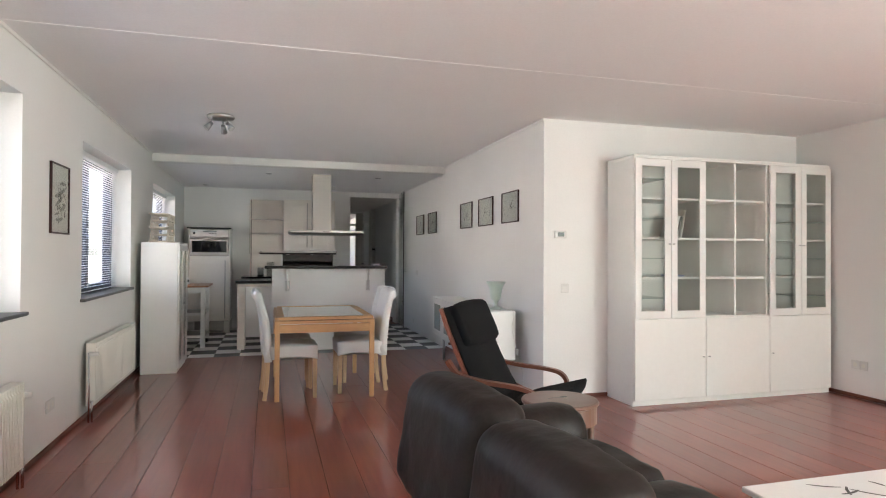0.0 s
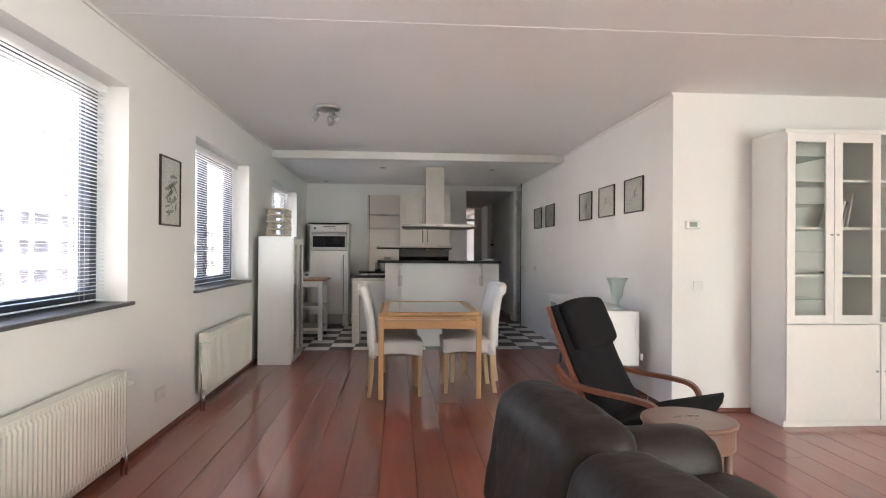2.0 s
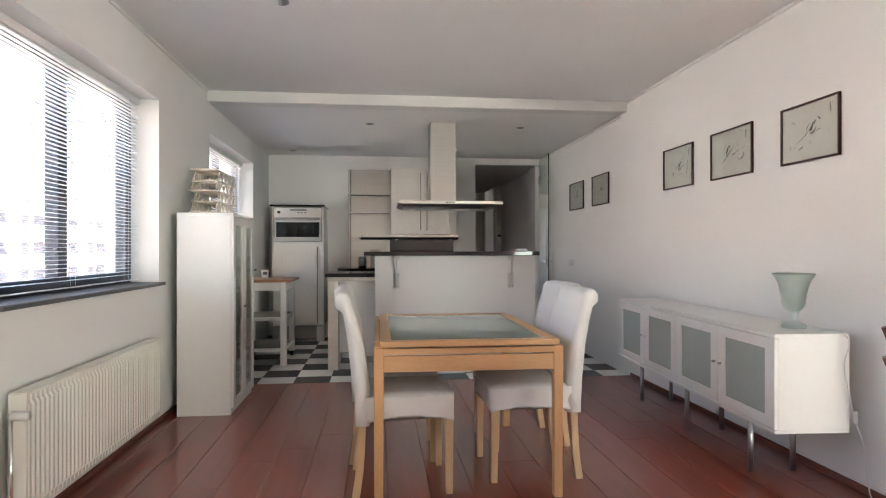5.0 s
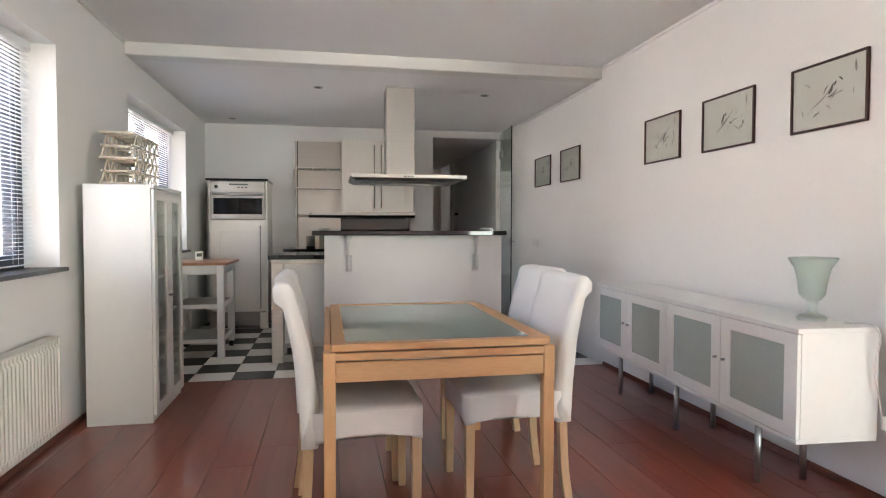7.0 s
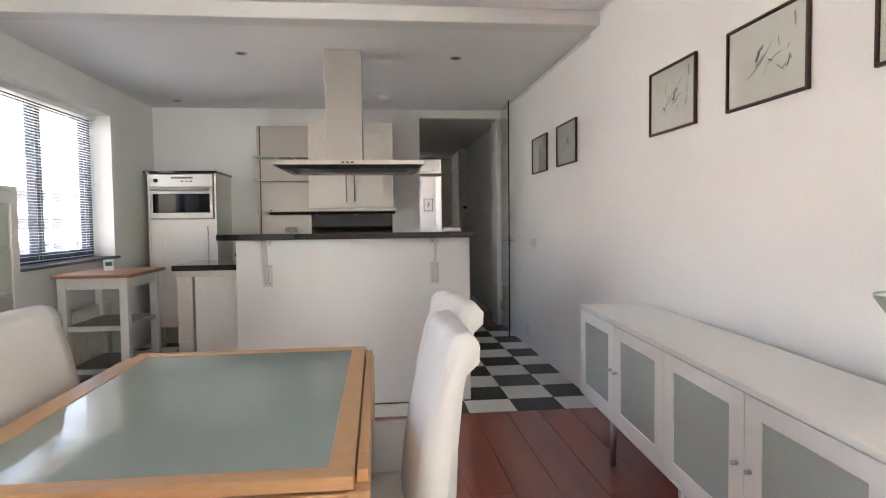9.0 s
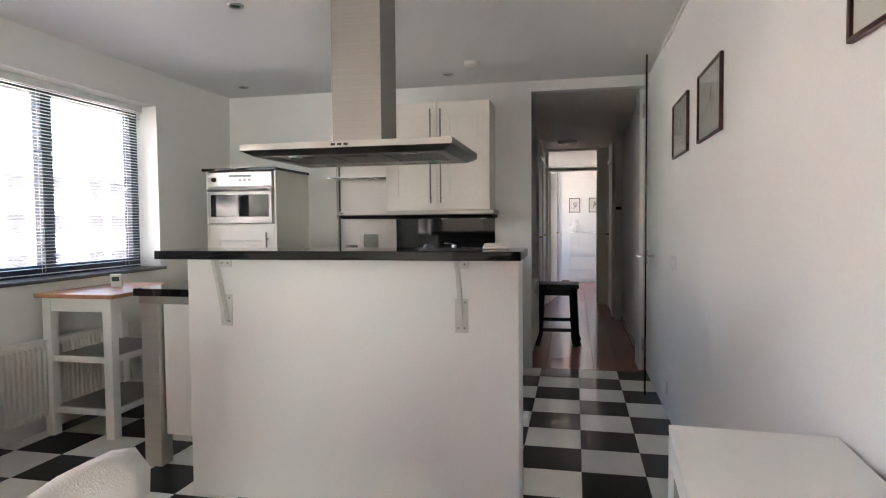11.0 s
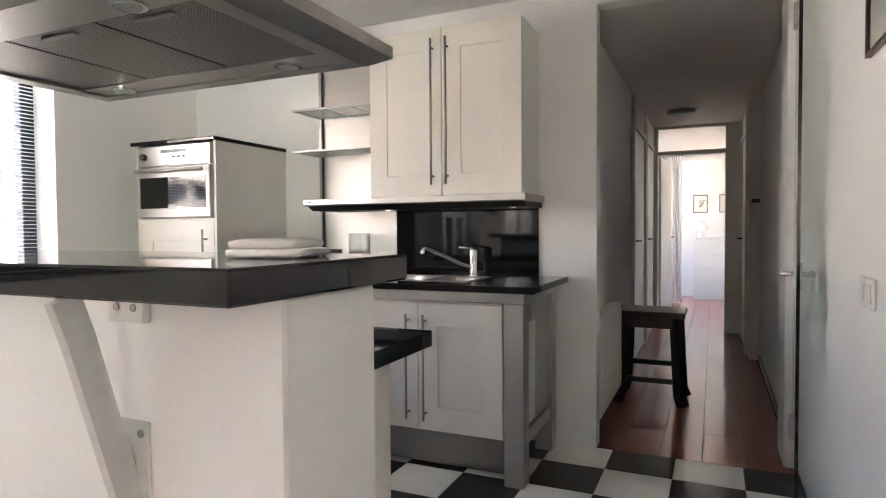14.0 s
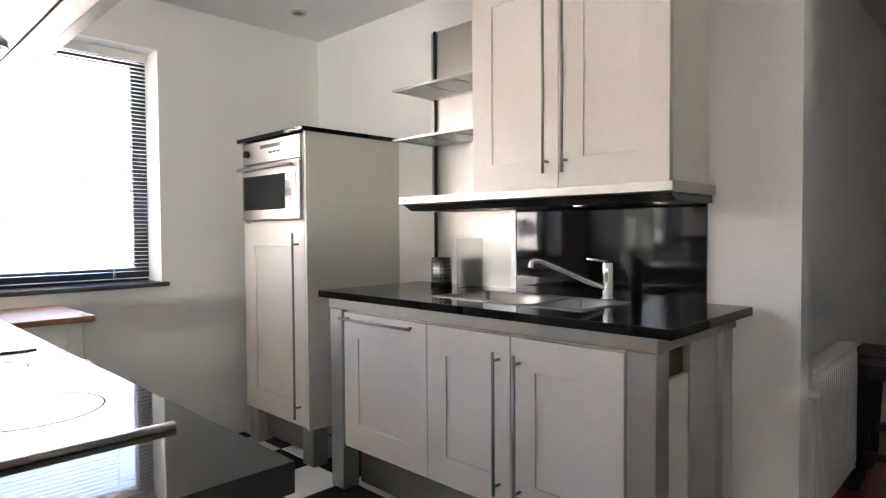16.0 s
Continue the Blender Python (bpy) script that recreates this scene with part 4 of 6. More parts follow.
def sideboard():
    x0, x1, y0, y1, z0, z1 = 3.235, 3.59, 6.37, 8.41, 0.295, 0.752
    s = thing("sideboard", x0, y0, 0, -3.0, "long white sideboard with frosted glass doors on metal legs", "sideboard")
    W, L = x1 - x0, y1 - y0
    boxpart("top", (-0.0, W, 0, L, z1 - 0.02, z1), LACQ, s, bevel=0.002)
    for a in (0.0, L / 2 - 0.009, L - 0.018):
        boxpart("side_panel", (0.018, W, a, a + 0.018, z0 + 0.018, z1 - 0.02), LACQ, s)
    boxpart("bottom_panel", (0.0, W, 0, L, z0, z0 + 0.018), LACQ, s, bevel=0.002)
    boxpart("back_panel", (W - 0.008, W, 0.018, L - 0.018, z0 + 0.018, z1 - 0.02), LACQ, s)
    boxpart("shelf", (0.03, W - 0.01, 0.018, L - 0.018, 0.52, 0.536), LACQ, s)
    n = 4
    dw = L / n
    for k in range(n):
        a, b = k * dw + 0.002, (k + 1) * dw - 0.002
        lo, hi, f = z0 + 0.02, z1 - 0.023, 0.075
        d = ring("door", "x", (a, b, lo, hi), (a + f, b - f, lo + f * 0.7, hi - f * 0.7), 0, 0.017, LACQ, s, "white framed door", 0.0015)
        boxpart("pane", (0.005, 0.011, a + f, b - f, lo + f * 0.7, hi - f * 0.7), FROST, d, "grey-green frosted glass pane")
        ky = b - 0.03 if k % 2 == 0 else a + 0.03
        bm = bmesh.new()
        cyl(bm, (-0.016, ky, 0.53), (0, ky, 0.53), 0.006, n=10)
        part("knob", bm, ALU, d, smooth=True)
    for lx in (0.09, W - 0.04):
        for ly in (0.35, 1.06, L - 0.24):
            bm = bmesh.new()
            cyl(bm, (lx, ly, 0), (lx, ly, z0), 0.0145, n=16)
            part("leg", bm, ALU, s, "round satin metal leg", True)
    return s


sideboard()
bm = bmesh.new()
lathe(bm, [(0.0000, 0.0), (0.0525, 0.0), (0.0574, 0.008), (0.0518, 0.02), (0.0245, 0.03), (0.0154, 0.045), (0.0196, 0.062), (0.0238, 0.07), (0.0196, 0.078), (0.0350, 0.09), (0.0504, 0.11), (0.0574, 0.17), (0.0700, 0.225), (0.0945, 0.262), (0.0952, 0.268), (0.0896, 0.262), (0.0658, 0.22), (0.0525, 0.165), (0.0448, 0.115), (0.0000, 0.10)], 40)
tagged(part("vase", bm, VASE, smooth=True, at=(3.475, 6.57, 0.752)), "pale green frosted glass footed vase on the sideboard", "vase")
# lamp cord hanging beside the sideboard
cu = bpy.data.curves.new("power_cord", "CURVE")
cu.dimensions, cu.bevel_depth = "3D", 0.003
sp = cu.splines.new("BEZIER")
cord = [(3.52, 6.45, 0.757), (3.56, 6.336, 0.748), (3.548, 6.332, 0.60), (3.575, 6.332, 0.47), (3.60, 6.332, 0.36), (3.635, 6.325, 0.25), (3.645, 6.3, 0.04), (3.58, 6.2, 0.006), (3.45, 6.28, 0.006), (3.40, 6.22, 0.006)]
sp.bezier_points.add(len(cord) - 1)
for bp, co in zip(sp.bezier_points, cord):
    bp.co, bp.handle_left_type, bp.handle_right_type = co, "AUTO", "AUTO"
cu.materials.append(PLASTIC_W)
tagged(new("power_cord", cu), "thin white cord hanging from the sideboard", "cord")
bm = bmesh.new()
box(bm, 3.588, 3.612, 6.324, 6.339, 0.345, 0.40, bevel=0.006, seg=2)
tagged(part("cord_switch", bm, PLASTIC_W), "small white switch on the hanging cord", "switch")


def glass_cabinet():
    x0, x1, y0, y1, H = 0.075, 0.452, 8.08, 8.755, 1.392
    g = thing("glass_cabinet", x0, y0, 0, 0, "white upright cabinet with narrow glass doors", "cabinet")
    W, L = x1 - x0, y1 - y0
    boxpart("side_panel", (0, W - 0.02, 0, 0.02, 0, H - 0.02), LACQ, g, bevel=0.001)
    boxpart("side_panel", (0, W - 0.02, L - 0.02, L, 0, H - 0.02), LACQ, g, bevel=0.001)
    boxpart("top_panel", (0, W - 0.0, 0, L, H - 0.02, H), LACQ, g, bevel=0.002)
    boxpart("bottom_panel", (0, W - 0.02, 0.02, L - 0.02, 0.05, 0.07), LACQ, g)
    boxpart("plinth", (0, W - 0.025, 0.02, L - 0.02, 0, 0.05), LACQ, g)
    boxpart("back_panel", (0, 0.008, 0.02, L - 0.02, 0.07, H - 0.02), LACQ, g)
    for z in (0.34, 0.60, 0.84, 1.08):
        boxpart("shelf", (0.01, W - 0.03, 0.02, L - 0.02, z - 0.008, z + 0.008), LACQ, g)
    for a, b in ((0.002, L / 2 - 0.001), (L / 2 + 0.001, L - 0.002)):
        f = 0.062
        z0, z1 = 0.045, H - 0.024
        d = ring("glass_door", "x", (a, b, z0, z1), (a + f, b - f, z0 + f, z1 - f), W - 0.018, W, LACQ, g, "white framed glass door", 0.002)
        boxpart("pane", (W - 0.011, W - 0.008, a + f, b - f, z0 + f, z1 - f), CABGLASS, d).visible_shadow = False
        bm = bmesh.new()
        ky = b - 0.02 if a < 0.1 else a + 0.02
        cyl(bm, (W, ky, 0.72), (W + 0.016, ky, 0.72), 0.006, n=10)
        part("knob", bm, ALU, d, smooth=True)
    return g


glass_cabinet()
r5 = random.Random(5)
for z in (0.072, 0.349, 0.609, 0.849, 1.089):
    for k in range(4):
        yy = 8.2 + 0.145 * k
        rr, hh = r5.uniform(0.028, 0.05), r5.uniform(0.05, 0.15)
        bm = bmesh.new()
        if r5.random() < 0.45:
            lathe(bm, [(0, 0), (rr * 0.7, 0), (rr, hh), (rr * 0.93, hh), (rr * 0.65, 0.006), (0, 0.006)], 18)
            tagged(part("drinking_glass", bm, TUMBLER, smooth=True, at=(0.26 + r5.uniform(-0.06, 0.06), yy, z)), "clear drinking glass behind the cabinet door", "glass")
        else:
            lathe(bm, [(0, 0), (rr * 0.6, 0), (rr, hh * 0.5), (rr * 1.15, hh * 0.6), (rr * 1.1, hh * 0.6), (rr * 0.9, hh * 0.45), (0, 0.012)], 18)
            tagged(part("bowl", bm, TRIM_WHITE, smooth=True, at=(0.26 + r5.uniform(-0.05, 0.05), yy, z)), "small white bowl behind the cabinet door", "bowl")
bm = bmesh.new()
lathe(bm, [(0, 0), (0.03, 0), (0.035, 0.02), (0.02, 0.05), (0.012, 0.08), (0.02, 0.1), (0, 0.115)], 16)
tagged(part("figurine", bm, PLASTIC_B, smooth=True, at=(0.36, 8.215, 1.089)), "small dark ornament behind the cabinet door", "ornament")


def lattice_rack():
    """Folding wooden rack: two triangular lattices joined by dowels."""
    w = thing("wine_rack", 0.14, 8.19, 1.392, 0, "folding pale wooden lattice rack on the glass cabinet", "rack")
    rows, cols, dy, dz = 4, 5, 0.105, 0.074
    for x in (0.0, 0.165):
        bm = bmesh.new()
        for r in range(rows):
            z0, z1 = 0.014 + r * dz, 0.014 + (r + 1) * dz
            for k in range(cols):
                a = k * dy + (dy / 2 if r % 2 else 0)
                for p, q in (((x, a, z0), (x, a + dy / 2, z1)), ((x, a + dy / 2, z1), (x, a + dy, z0))):
                    bar(bm, [p, q], 0.008, 0.013)
        for r in range(rows + 1):
            bar(bm, [(x, 0, 0.014 + r * dz), (x, cols * dy + (dy / 2), 0.014 + r * dz)], 0.009, 0.011)
        part("lattice", bm, BEAD, w, "triangular wooden lattice")
    for r in range(rows + 1):
        for k in range(0, cols + 1, 2 if r % 2 else 1):
            bm = bmesh.new()
            y = k * dy + (dy / 2 if r % 2 else 0)
            cyl(bm, (-0.012, y, 0.014 + r * dz), (0.177, y, 0.014 + r * dz), 0.0075, n=8)
            part("dowel", bm, BEAD, w, smooth=True)
    return w


lattice_rack()

# ---- kitchen ----
def shaker_door(parent, x0, x1, z0, z1, y, material=None, name="door", stile=0.11, rail=0.11):
    """Framed door in the plane y, facing -y, with a recessed middle panel."""
    m = material or CREAM
    t = 0.02
    d = ring(name, "y", (x0, x1, z0, z1), (x0 + stile, x1 - stile, z0 + rail, z1 - rail), y, y + t, m, parent, "cream framed door", 0.0012)
    boxpart("panel", (x0 + stile, x1 - stile, y + 0.006, y + t - 0.002, z0 + rail, z1 - rail), m, d)
    return d


def bar_handle(parent, p, q, off=(0, -0.035, 0), r=0.006):
    """Long round steel handle on two short stand-offs."""
    p, q, off = Vector(p), Vector(q), Vector(off)
    bm = bmesh.new()
    cyl(bm, p + off, q + off, r, n=12)
    for k in (0.06, 0.94):
        c = p.lerp(q, k)
        cyl(bm, c, c + off, r * 0.85, n=10)
    return part("handle", bm, STEEL, parent, "long round steel handle", True)


def oven_tower():
    x0, x1, yf, yb, H = 0.145, 0.772, 11.39, 12.0, 1.692
    c = thing("oven_tower", x0, yf, 0, 0, "tall cream fridge cabinet with a built-in steel oven", "cabinet")
    W, D = x1 - x0, yb - yf
    boxpart("top_slab", (-0.025, W + 0.012, -0.025, D - 0.003, H - 0.022, H), GRANITE, c, "black granite top", 0.003)
    for a in (0, W - 0.018):
        boxpart("side_panel", (a, a + 0.018, 0.0, D - 0.003, 0.19, H - 0.022), CREAM_SIDE, c, bevel=0.001)
    boxpart("carcass", (0.018, W - 0.018, 0.03, D - 0.01, 0.2, H - 0.03), CREAM_SIDE, c)
    for a in (0.0, W - 0.09):
        boxpart("leg", (a, a + 0.09, 0.02, 0.11, 0, 0.19), STEEL_P, c, "brushed steel leg", 0.002)
        boxpart("leg", (a, a + 0.09, D - 0.11, D - 0.02, 0, 0.19), STEEL_P, c, "brushed steel leg", 0.002)
    boxpart("plinth", (0.09, W - 0.09, 0.08, 0.095, 0.03, 0.2), STEEL, c, "recessed steel plinth")
    d = shaker_door(c, 0.02, W - 0.02, 0.2, 1.222, 0.0, stile=0.1, rail=0.12)
    bar_handle(d, (W - 0.075, 0, 0.24), (W - 0.075, 0, 1.17))
    # oven
    o = boxpart("oven", (0.022, W - 0.022, -0.002, 0.03, 1.235, 1.665), STEEL, c, "brushed steel built-in oven", 0.003)
    dz = boxpart("oven_door", (0.026, W - 0.026, -0.022, -0.003, 1.24, 1.535), STEEL, o, "steel oven door", 0.004)
    boxpart("oven_window", (0.055, W - 0.055, -0.0245, -0.022, 1.295, 1.475), BLACKGLASS, o, "black glass window")
    bar_handle(o, (0.05, -0.022, 1.512), (W - 0.05, -0.022, 1.512), (0, -0.035, 0), 0.009)
    boxpart("control_panel", (0.026, W - 0.026, -0.016, -0.003, 1.542, 1.66), STEEL_H, o, "steel control panel", 0.003)
    bm = bmesh.new()
    cyl(bm, (0.085, -0.016, 1.6), (0.085, -0.038, 1.6), 0.02, 0.017, 20)
    part("dial", bm, PLASTIC_B, o, "black control dial", True)
    boxpart("display", (0.22, 0.42, -0.0175, -0.016, 1.618, 1.636), LCD, o)
    for k in range(3):
        boxpart("button", (0.31 + 0.04 * k, 0.335 + 0.04 * k, -0.019, -0.016, 1.588, 1.598), PLASTIC_B, o)
    return c


oven_tower()


def sink_unit():
    x0, x1, yf, yb = 0.965, 2.60, 11.35, 12.0
    c = thing("sink_cabinet", x0, yf, 0, 0, "cream sink cabinets in a brushed steel frame", "kitchen cabinet")
    W, D = x1 - x0, yb - yf
    for a in (0.035, W - 0.125):
        boxpart("leg", (a, a + 0.09, 0.012, 0.10, 0, 0.825), STEEL_P, c, "square brushed steel post", 0.002)
        boxpart("leg", (a, a + 0.09, D - 0.12, D - 0.03, 0, 0.825), STEEL_P, c, "square brushed steel post", 0.002)
    boxes("top_rail", [(0.03, W - 0.03, 0.008, 0.03, 0.827, 0.872), (0.03, 0.05, 0.03, D - 0.01, 0.827, 0.872), (W - 0.05, W - 0.03, 0.03, D - 0.01, 0.827, 0.872)], STEEL_H, c, "brushed steel rail", 0.002)
    boxpart("side_panel", (W - 0.078, W - 0.062, 0.104, 0.30, 0.24, 0.72), CREAM_SIDE, c, "cream panel set between the steel posts", 0.001)
    boxpart("side_plate", (W - 0.082, W - 0.055, 0.302, D - 0.122, 0.24, 0.824), STEEL_P, c, "broad brushed steel end plate", 0.002)
    boxpart("side_rail", (W - 0.115, W - 0.045, 0.10, D - 0.12, 0.17, 0.235), STEEL_P, c, "low steel side rail", 0.002)
    boxpart("carcass", (0.14, W - 0.14, 0.035, D - 0.02, 0.2, 0.82), CREAM_SIDE, c)
    boxpart("plinth", (0.14, W - 0.14, 0.1, 0.115, 0.02, 0.2), STEEL, c, "recessed steel plinth")
    xs = [0.137, 0.672, 1.082, 1.503]
    for k, (a, b) in enumerate(zip(xs, xs[1:])):
        d = shaker_door(c, a + 0.002, b - 0.002, 0.21, 0.815, 0.014, stile=0.1, rail=0.11)
        if k == 0:
            bar_handle(d, (a + 0.01, 0.014, 0.79), (b - 0.06, 0.014, 0.79))
        else:
            hx = b - 0.05 if k == 1 else a + 0.04
            bar_handle(d, (hx, 0.014, 0.26), (hx, 0.014, 0.76))
    return c


sink_unit()
# worktop with a cut-out for the sink
WX0, WX1, WY0, WY1, WZ0, WZ1 = 0.945, 2.622, 11.335, 11.996, 0.874, 0.905
SX0, SX1, SY0, SY1 = 1.55, 2.24, 11.50, 11.82
tagged(ring("worktop", "z", (WX0, WX1, WY0, WY1), (SX0, SX1, SY0, SY1), WZ0, WZ1, GRANITE, bevel=0.002), "polished black granite worktop on the sink cabinets", "worktop")


def sink():
    s = thing("sink", SX0, SY0, WZ1, 0, "stainless steel sink with one large and one small bowl", "sink")
    w, d = SX1 - SX0, SY1 - SY0
    split = w * 0.68
    boxes("rim", [(-0.012, w + 0.012, -0.012, 0.014, 0.0, 0.004), (-0.012, w + 0.012, d - 0.014, d + 0.012, 0.0, 0.004), (-0.012, 0.014, 0.014, d - 0.014, 0.0, 0.004), (w - 0.014, w + 0.012, 0.014, d - 0.014, 0.0, 0.004), (split - 0.014, split + 0.014, 0.014, d - 0.014, 0.0, 0.004)], STEEL_H, s, "steel rim", 0.0015)
    for a, b, dep in ((0.008, split - 0.008, 0.16), (split + 0.008, w - 0.008, 0.12)):
        bm = bmesh.new()
        vs = box(bm, a, b, 0.008, d - 0.008, -dep, 0.002)
        top = [f for f in bm.faces if all(v.co.z > 0 for v in f.verts)]
        bmesh.ops.delete(bm, geom=top, context="FACES_ONLY")
        es = [e for e in bm.edges if not (e.verts[0].co.z > 0 and e.verts[1].co.z > 0)]
        bmesh.ops.bevel(bm, geom=es, offset=0.03, segments=4, affect="EDGES")
        part("bowl", bm, STEEL_H, s, "pressed steel bowl", True)
    for k in range(3):
        boxpart("overflow_slot", (split * 0.86 + 0.02 * k, split * 0.86 + 0.011 + 0.02 * k, d - 0.012, d - 0.0085, -0.045, -0.02), PLASTIC_B, s)
    return s


sink()


def faucet():
    f = thing("faucet", 2.135, 11.872, WZ1, 0, "chrome mixer tap with a long slanting spout", "faucet")
    bm = bmesh.new()
    lathe(bm, [(0, 0), (0.031, 0), (0.031, 0.006), (0.024, 0.012), (0.0225, 0.08), (0.0235, 0.1), (0.024, 0.142), (0.019, 0.15), (0, 0.152)], 24)
    part("body", bm, CHROME, f, smooth=True)
    bm = bmesh.new()
    pts = smooth_path([(-0.012, -0.012, 0.045), (-0.06, -0.07, 0.075), (-0.145, -0.185, 0.14), (-0.172, -0.222, 0.156), (-0.186, -0.242, 0.15), (-0.19, -0.248, 0.128)], 6)
    tube(bm, pts, 0.0125)
    part("spout", bm, CHROME, f, smooth=True)
    bm = bmesh.new()
    cyl(bm, (0, 0, 0.148), (-0.075, -0.035, 0.158), 0.009, 0.007, 12)
    part("lever", bm, CHROME, f, smooth=True)
    return f


faucet()
u = thing("utensil_holder", 1.235, 11.86, WZ1, 0, "perforated steel utensil cup on the worktop", "utensil cup")
bm = bmesh.new()
lathe(bm, [(0, 0.012), (0.05, 0.012), (0.05, 0.14), (0.047, 0.14), (0.047, 0.016), (0, 0.016)], 28)
part("cup", bm, STEEL_H, u, smooth=True)
bm = bmesh.new()
lathe(bm, [(0, 0), (0.053, 0), (0.053, 0.018), (0.05, 0.02), (0, 0.012)], 28)
part("base", bm, PLASTIC_B, u, "black plastic base", True)
bm = bmesh.new()
for r in range(5):
    for k in range(14):
        a = 2 * math.pi * k / 14
        cyl(bm, (0.0495 * math.cos(a), 0.0495 * math.sin(a), 0.04 + 0.02 * r), (0.0505 * math.cos(a), 0.0505 * math.sin(a), 0.04 + 0.02 * r), 0.0045, n=6)
part("perforations", bm, PLASTIC_B, u, "rows of dark holes")
bm = bmesh.new()
lathe(bm, [(0, 0), (0.062, 0), (0.064, 0.006), (0.064, 0.235), (0.0605, 0.235), (0.06, 0.012), (0, 0.012)], 32)
tagged(part("glass_cylinder", bm, TUMBLER, smooth=True, at=(1.40, 11.885, WZ1)), "tall clear glass cylinder vase on the worktop", "vase")

# wall panels
tagged(boxpart("steel_back_panel", (1.045, 1.612, 11.988, 12.0, 1.275, 2.21), STEEL_H, bevel=0.001), "brushed steel wall panel behind the shelves", "wall panel")
tagged(boxpart("steel_splashback", (1.055, 1.572, 11.988, 12.0, 0.905, 1.29), STEEL_H, bevel=0.001), "brushed steel splashback beside the sink", "splashback")
tagged(boxpart("black_splashback", (1.60, 2.465, 11.986, 12.0, 0.905, 1.30), SPLASH, bevel=0.001), "glossy black splashback behind the tap", "splashback")
tagged(boxpart("splashback_strip", (1.572, 1.60, 11.982, 12.0, 0.905, 1.29), ALU, bevel=0.001), "upright aluminium joint strip", "trim", kind="structure")
tagged(boxpart("shelf_rail", (1.073, 1.083, 11.975, 11.988, 0.907, 2.21), PLASTIC_B), "thin dark upright shelf rail", "rail", kind="structure")


def steel_shelf(z):
    s = thing("wall_shelf", 1.06, 11.70, z, 0, "thin steel and glass wall shelf", "shelf", "kitchen wall shelves")
    boxes("shelf_frame", [(0, 0.548, 0, 0.016, -0.004, 0.006), (0, 0.548, 0.27, 0.286, -0.004, 0.006), (0, 0.016, 0.016, 0.27, -0.004, 0.006), (0.532, 0.548, 0.016, 0.27, -0.004, 0.006), (0.2, 0.21, 0.016, 0.27, -0.004, 0.006), (0.38, 0.39, 0.016, 0.27, -0.004, 0.006)], ALU, s, "aluminium shelf frame", 0.001)
    for a, b in ((0.016, 0.2), (0.21, 0.38), (0.39, 0.532)):
        boxpart("glass_plate", (a, b, 0.016, 0.27, -0.001, 0.003), FROST, s, "frosted glass inlay")
    return s


steel_shelf(1.86)
steel_shelf(1.62)


def wall_cupboard():
    x0, x1, yf, z0, z1 = 1.612, 2.468, 11.668, 1.336, 2.20
    c = thing("wall_cupboard", x0, yf, z0, 0, "cream two-door wall cupboard with tall steel handles", "cupboard")
    W, H, D = x1 - x0, z1 - z0, 12.0 - yf
    boxpart("carcass", (0, W, 0.022, D - 0.003, 0, H), CREAM_SIDE, c, bevel=0.001)
    for k, (a, b) in enumerate(((0.001, W / 2 - 0.0015), (W / 2 + 0.0015, W - 0.001))):
        d = shaker_door(c, a, b, 0.001, H - 0.001, 0.0, stile=0.105, rail=0.11)
        hx = b - 0.045 if k == 0 else a + 0.035
        bar_handle(d, (hx, 0, 0.055), (hx, 0, H - 0.06))
    return c


wall_cupboard()


def light_pelmet():
    """Slim extractor and light strip under the wall cupboard."""
    x0, x1, yf = 1.20, 2.50, 11.615
    p = thing("extractor_strip", x0, yf, 1.27, 0, "slim steel extractor strip with small downlights", "extractor")
    W, D = x1 - x0, 12.0 - yf
    bm = bmesh.new()
    prof = [(0.0, 0.032), (0.0, 0.062), (D - 0.02, 0.064), (D - 0.02, 0.03), (0.012, 0.026)]
    ends = [[bm.verts.new((x, y, z)) for y, z in prof] for x in (0.0, W - 0.0)]
    for k in range(5):
        bm.faces.new((ends[0][k], ends[0][(k + 1) % 5], ends[1][(k + 1) % 5], ends[1][k]))
    bm.faces.new(ends[0])
    bm.faces.new(ends[1][::-1])
    part("front_strip", bm, STEEL_H, p, "brushed steel front strip")
    bm = bmesh.new()
    prof = [(0.014, 0.025), (D - 0.02, 0.029), (D - 0.02, 0.0), (0.06, 0.0)]
    ends = [[bm.verts.new((x, y, z)) for y, z in prof] for x in (0.02, W - 0.012)]
    for k in range(4):
        bm.faces.new((ends[0][k], ends[0][(k + 1) % 4], ends[1][(k + 1) % 4], ends[1][k]))
    bm.faces.new(ends[0])
    bm.faces.new(ends[1][::-1])
    part("underside", bm, PLASTIC_B, p, "black underside")
    for k in (0.1, 0.48, 0.88, 1.2):
        bm = bmesh.new()
        cyl(bm, (k, 0.14, -0.004), (k, 0.14, 0.002), 0.032, n=24)
        l = part("downlight", bm, CHROME, p, "small chrome downlight ring")
        bm = bmesh.new()
        cyl(bm, (k, 0.14, -0.0055), (k, 0.14, -0.004), 0.023, n=24)
        part("lens", bm, FROST, l)
    boxpart("switch", (0.03, 0.055, -0.002, 0.0, 0.042, 0.050), PLASTIC_B, p)
    return p


light_pelmet()


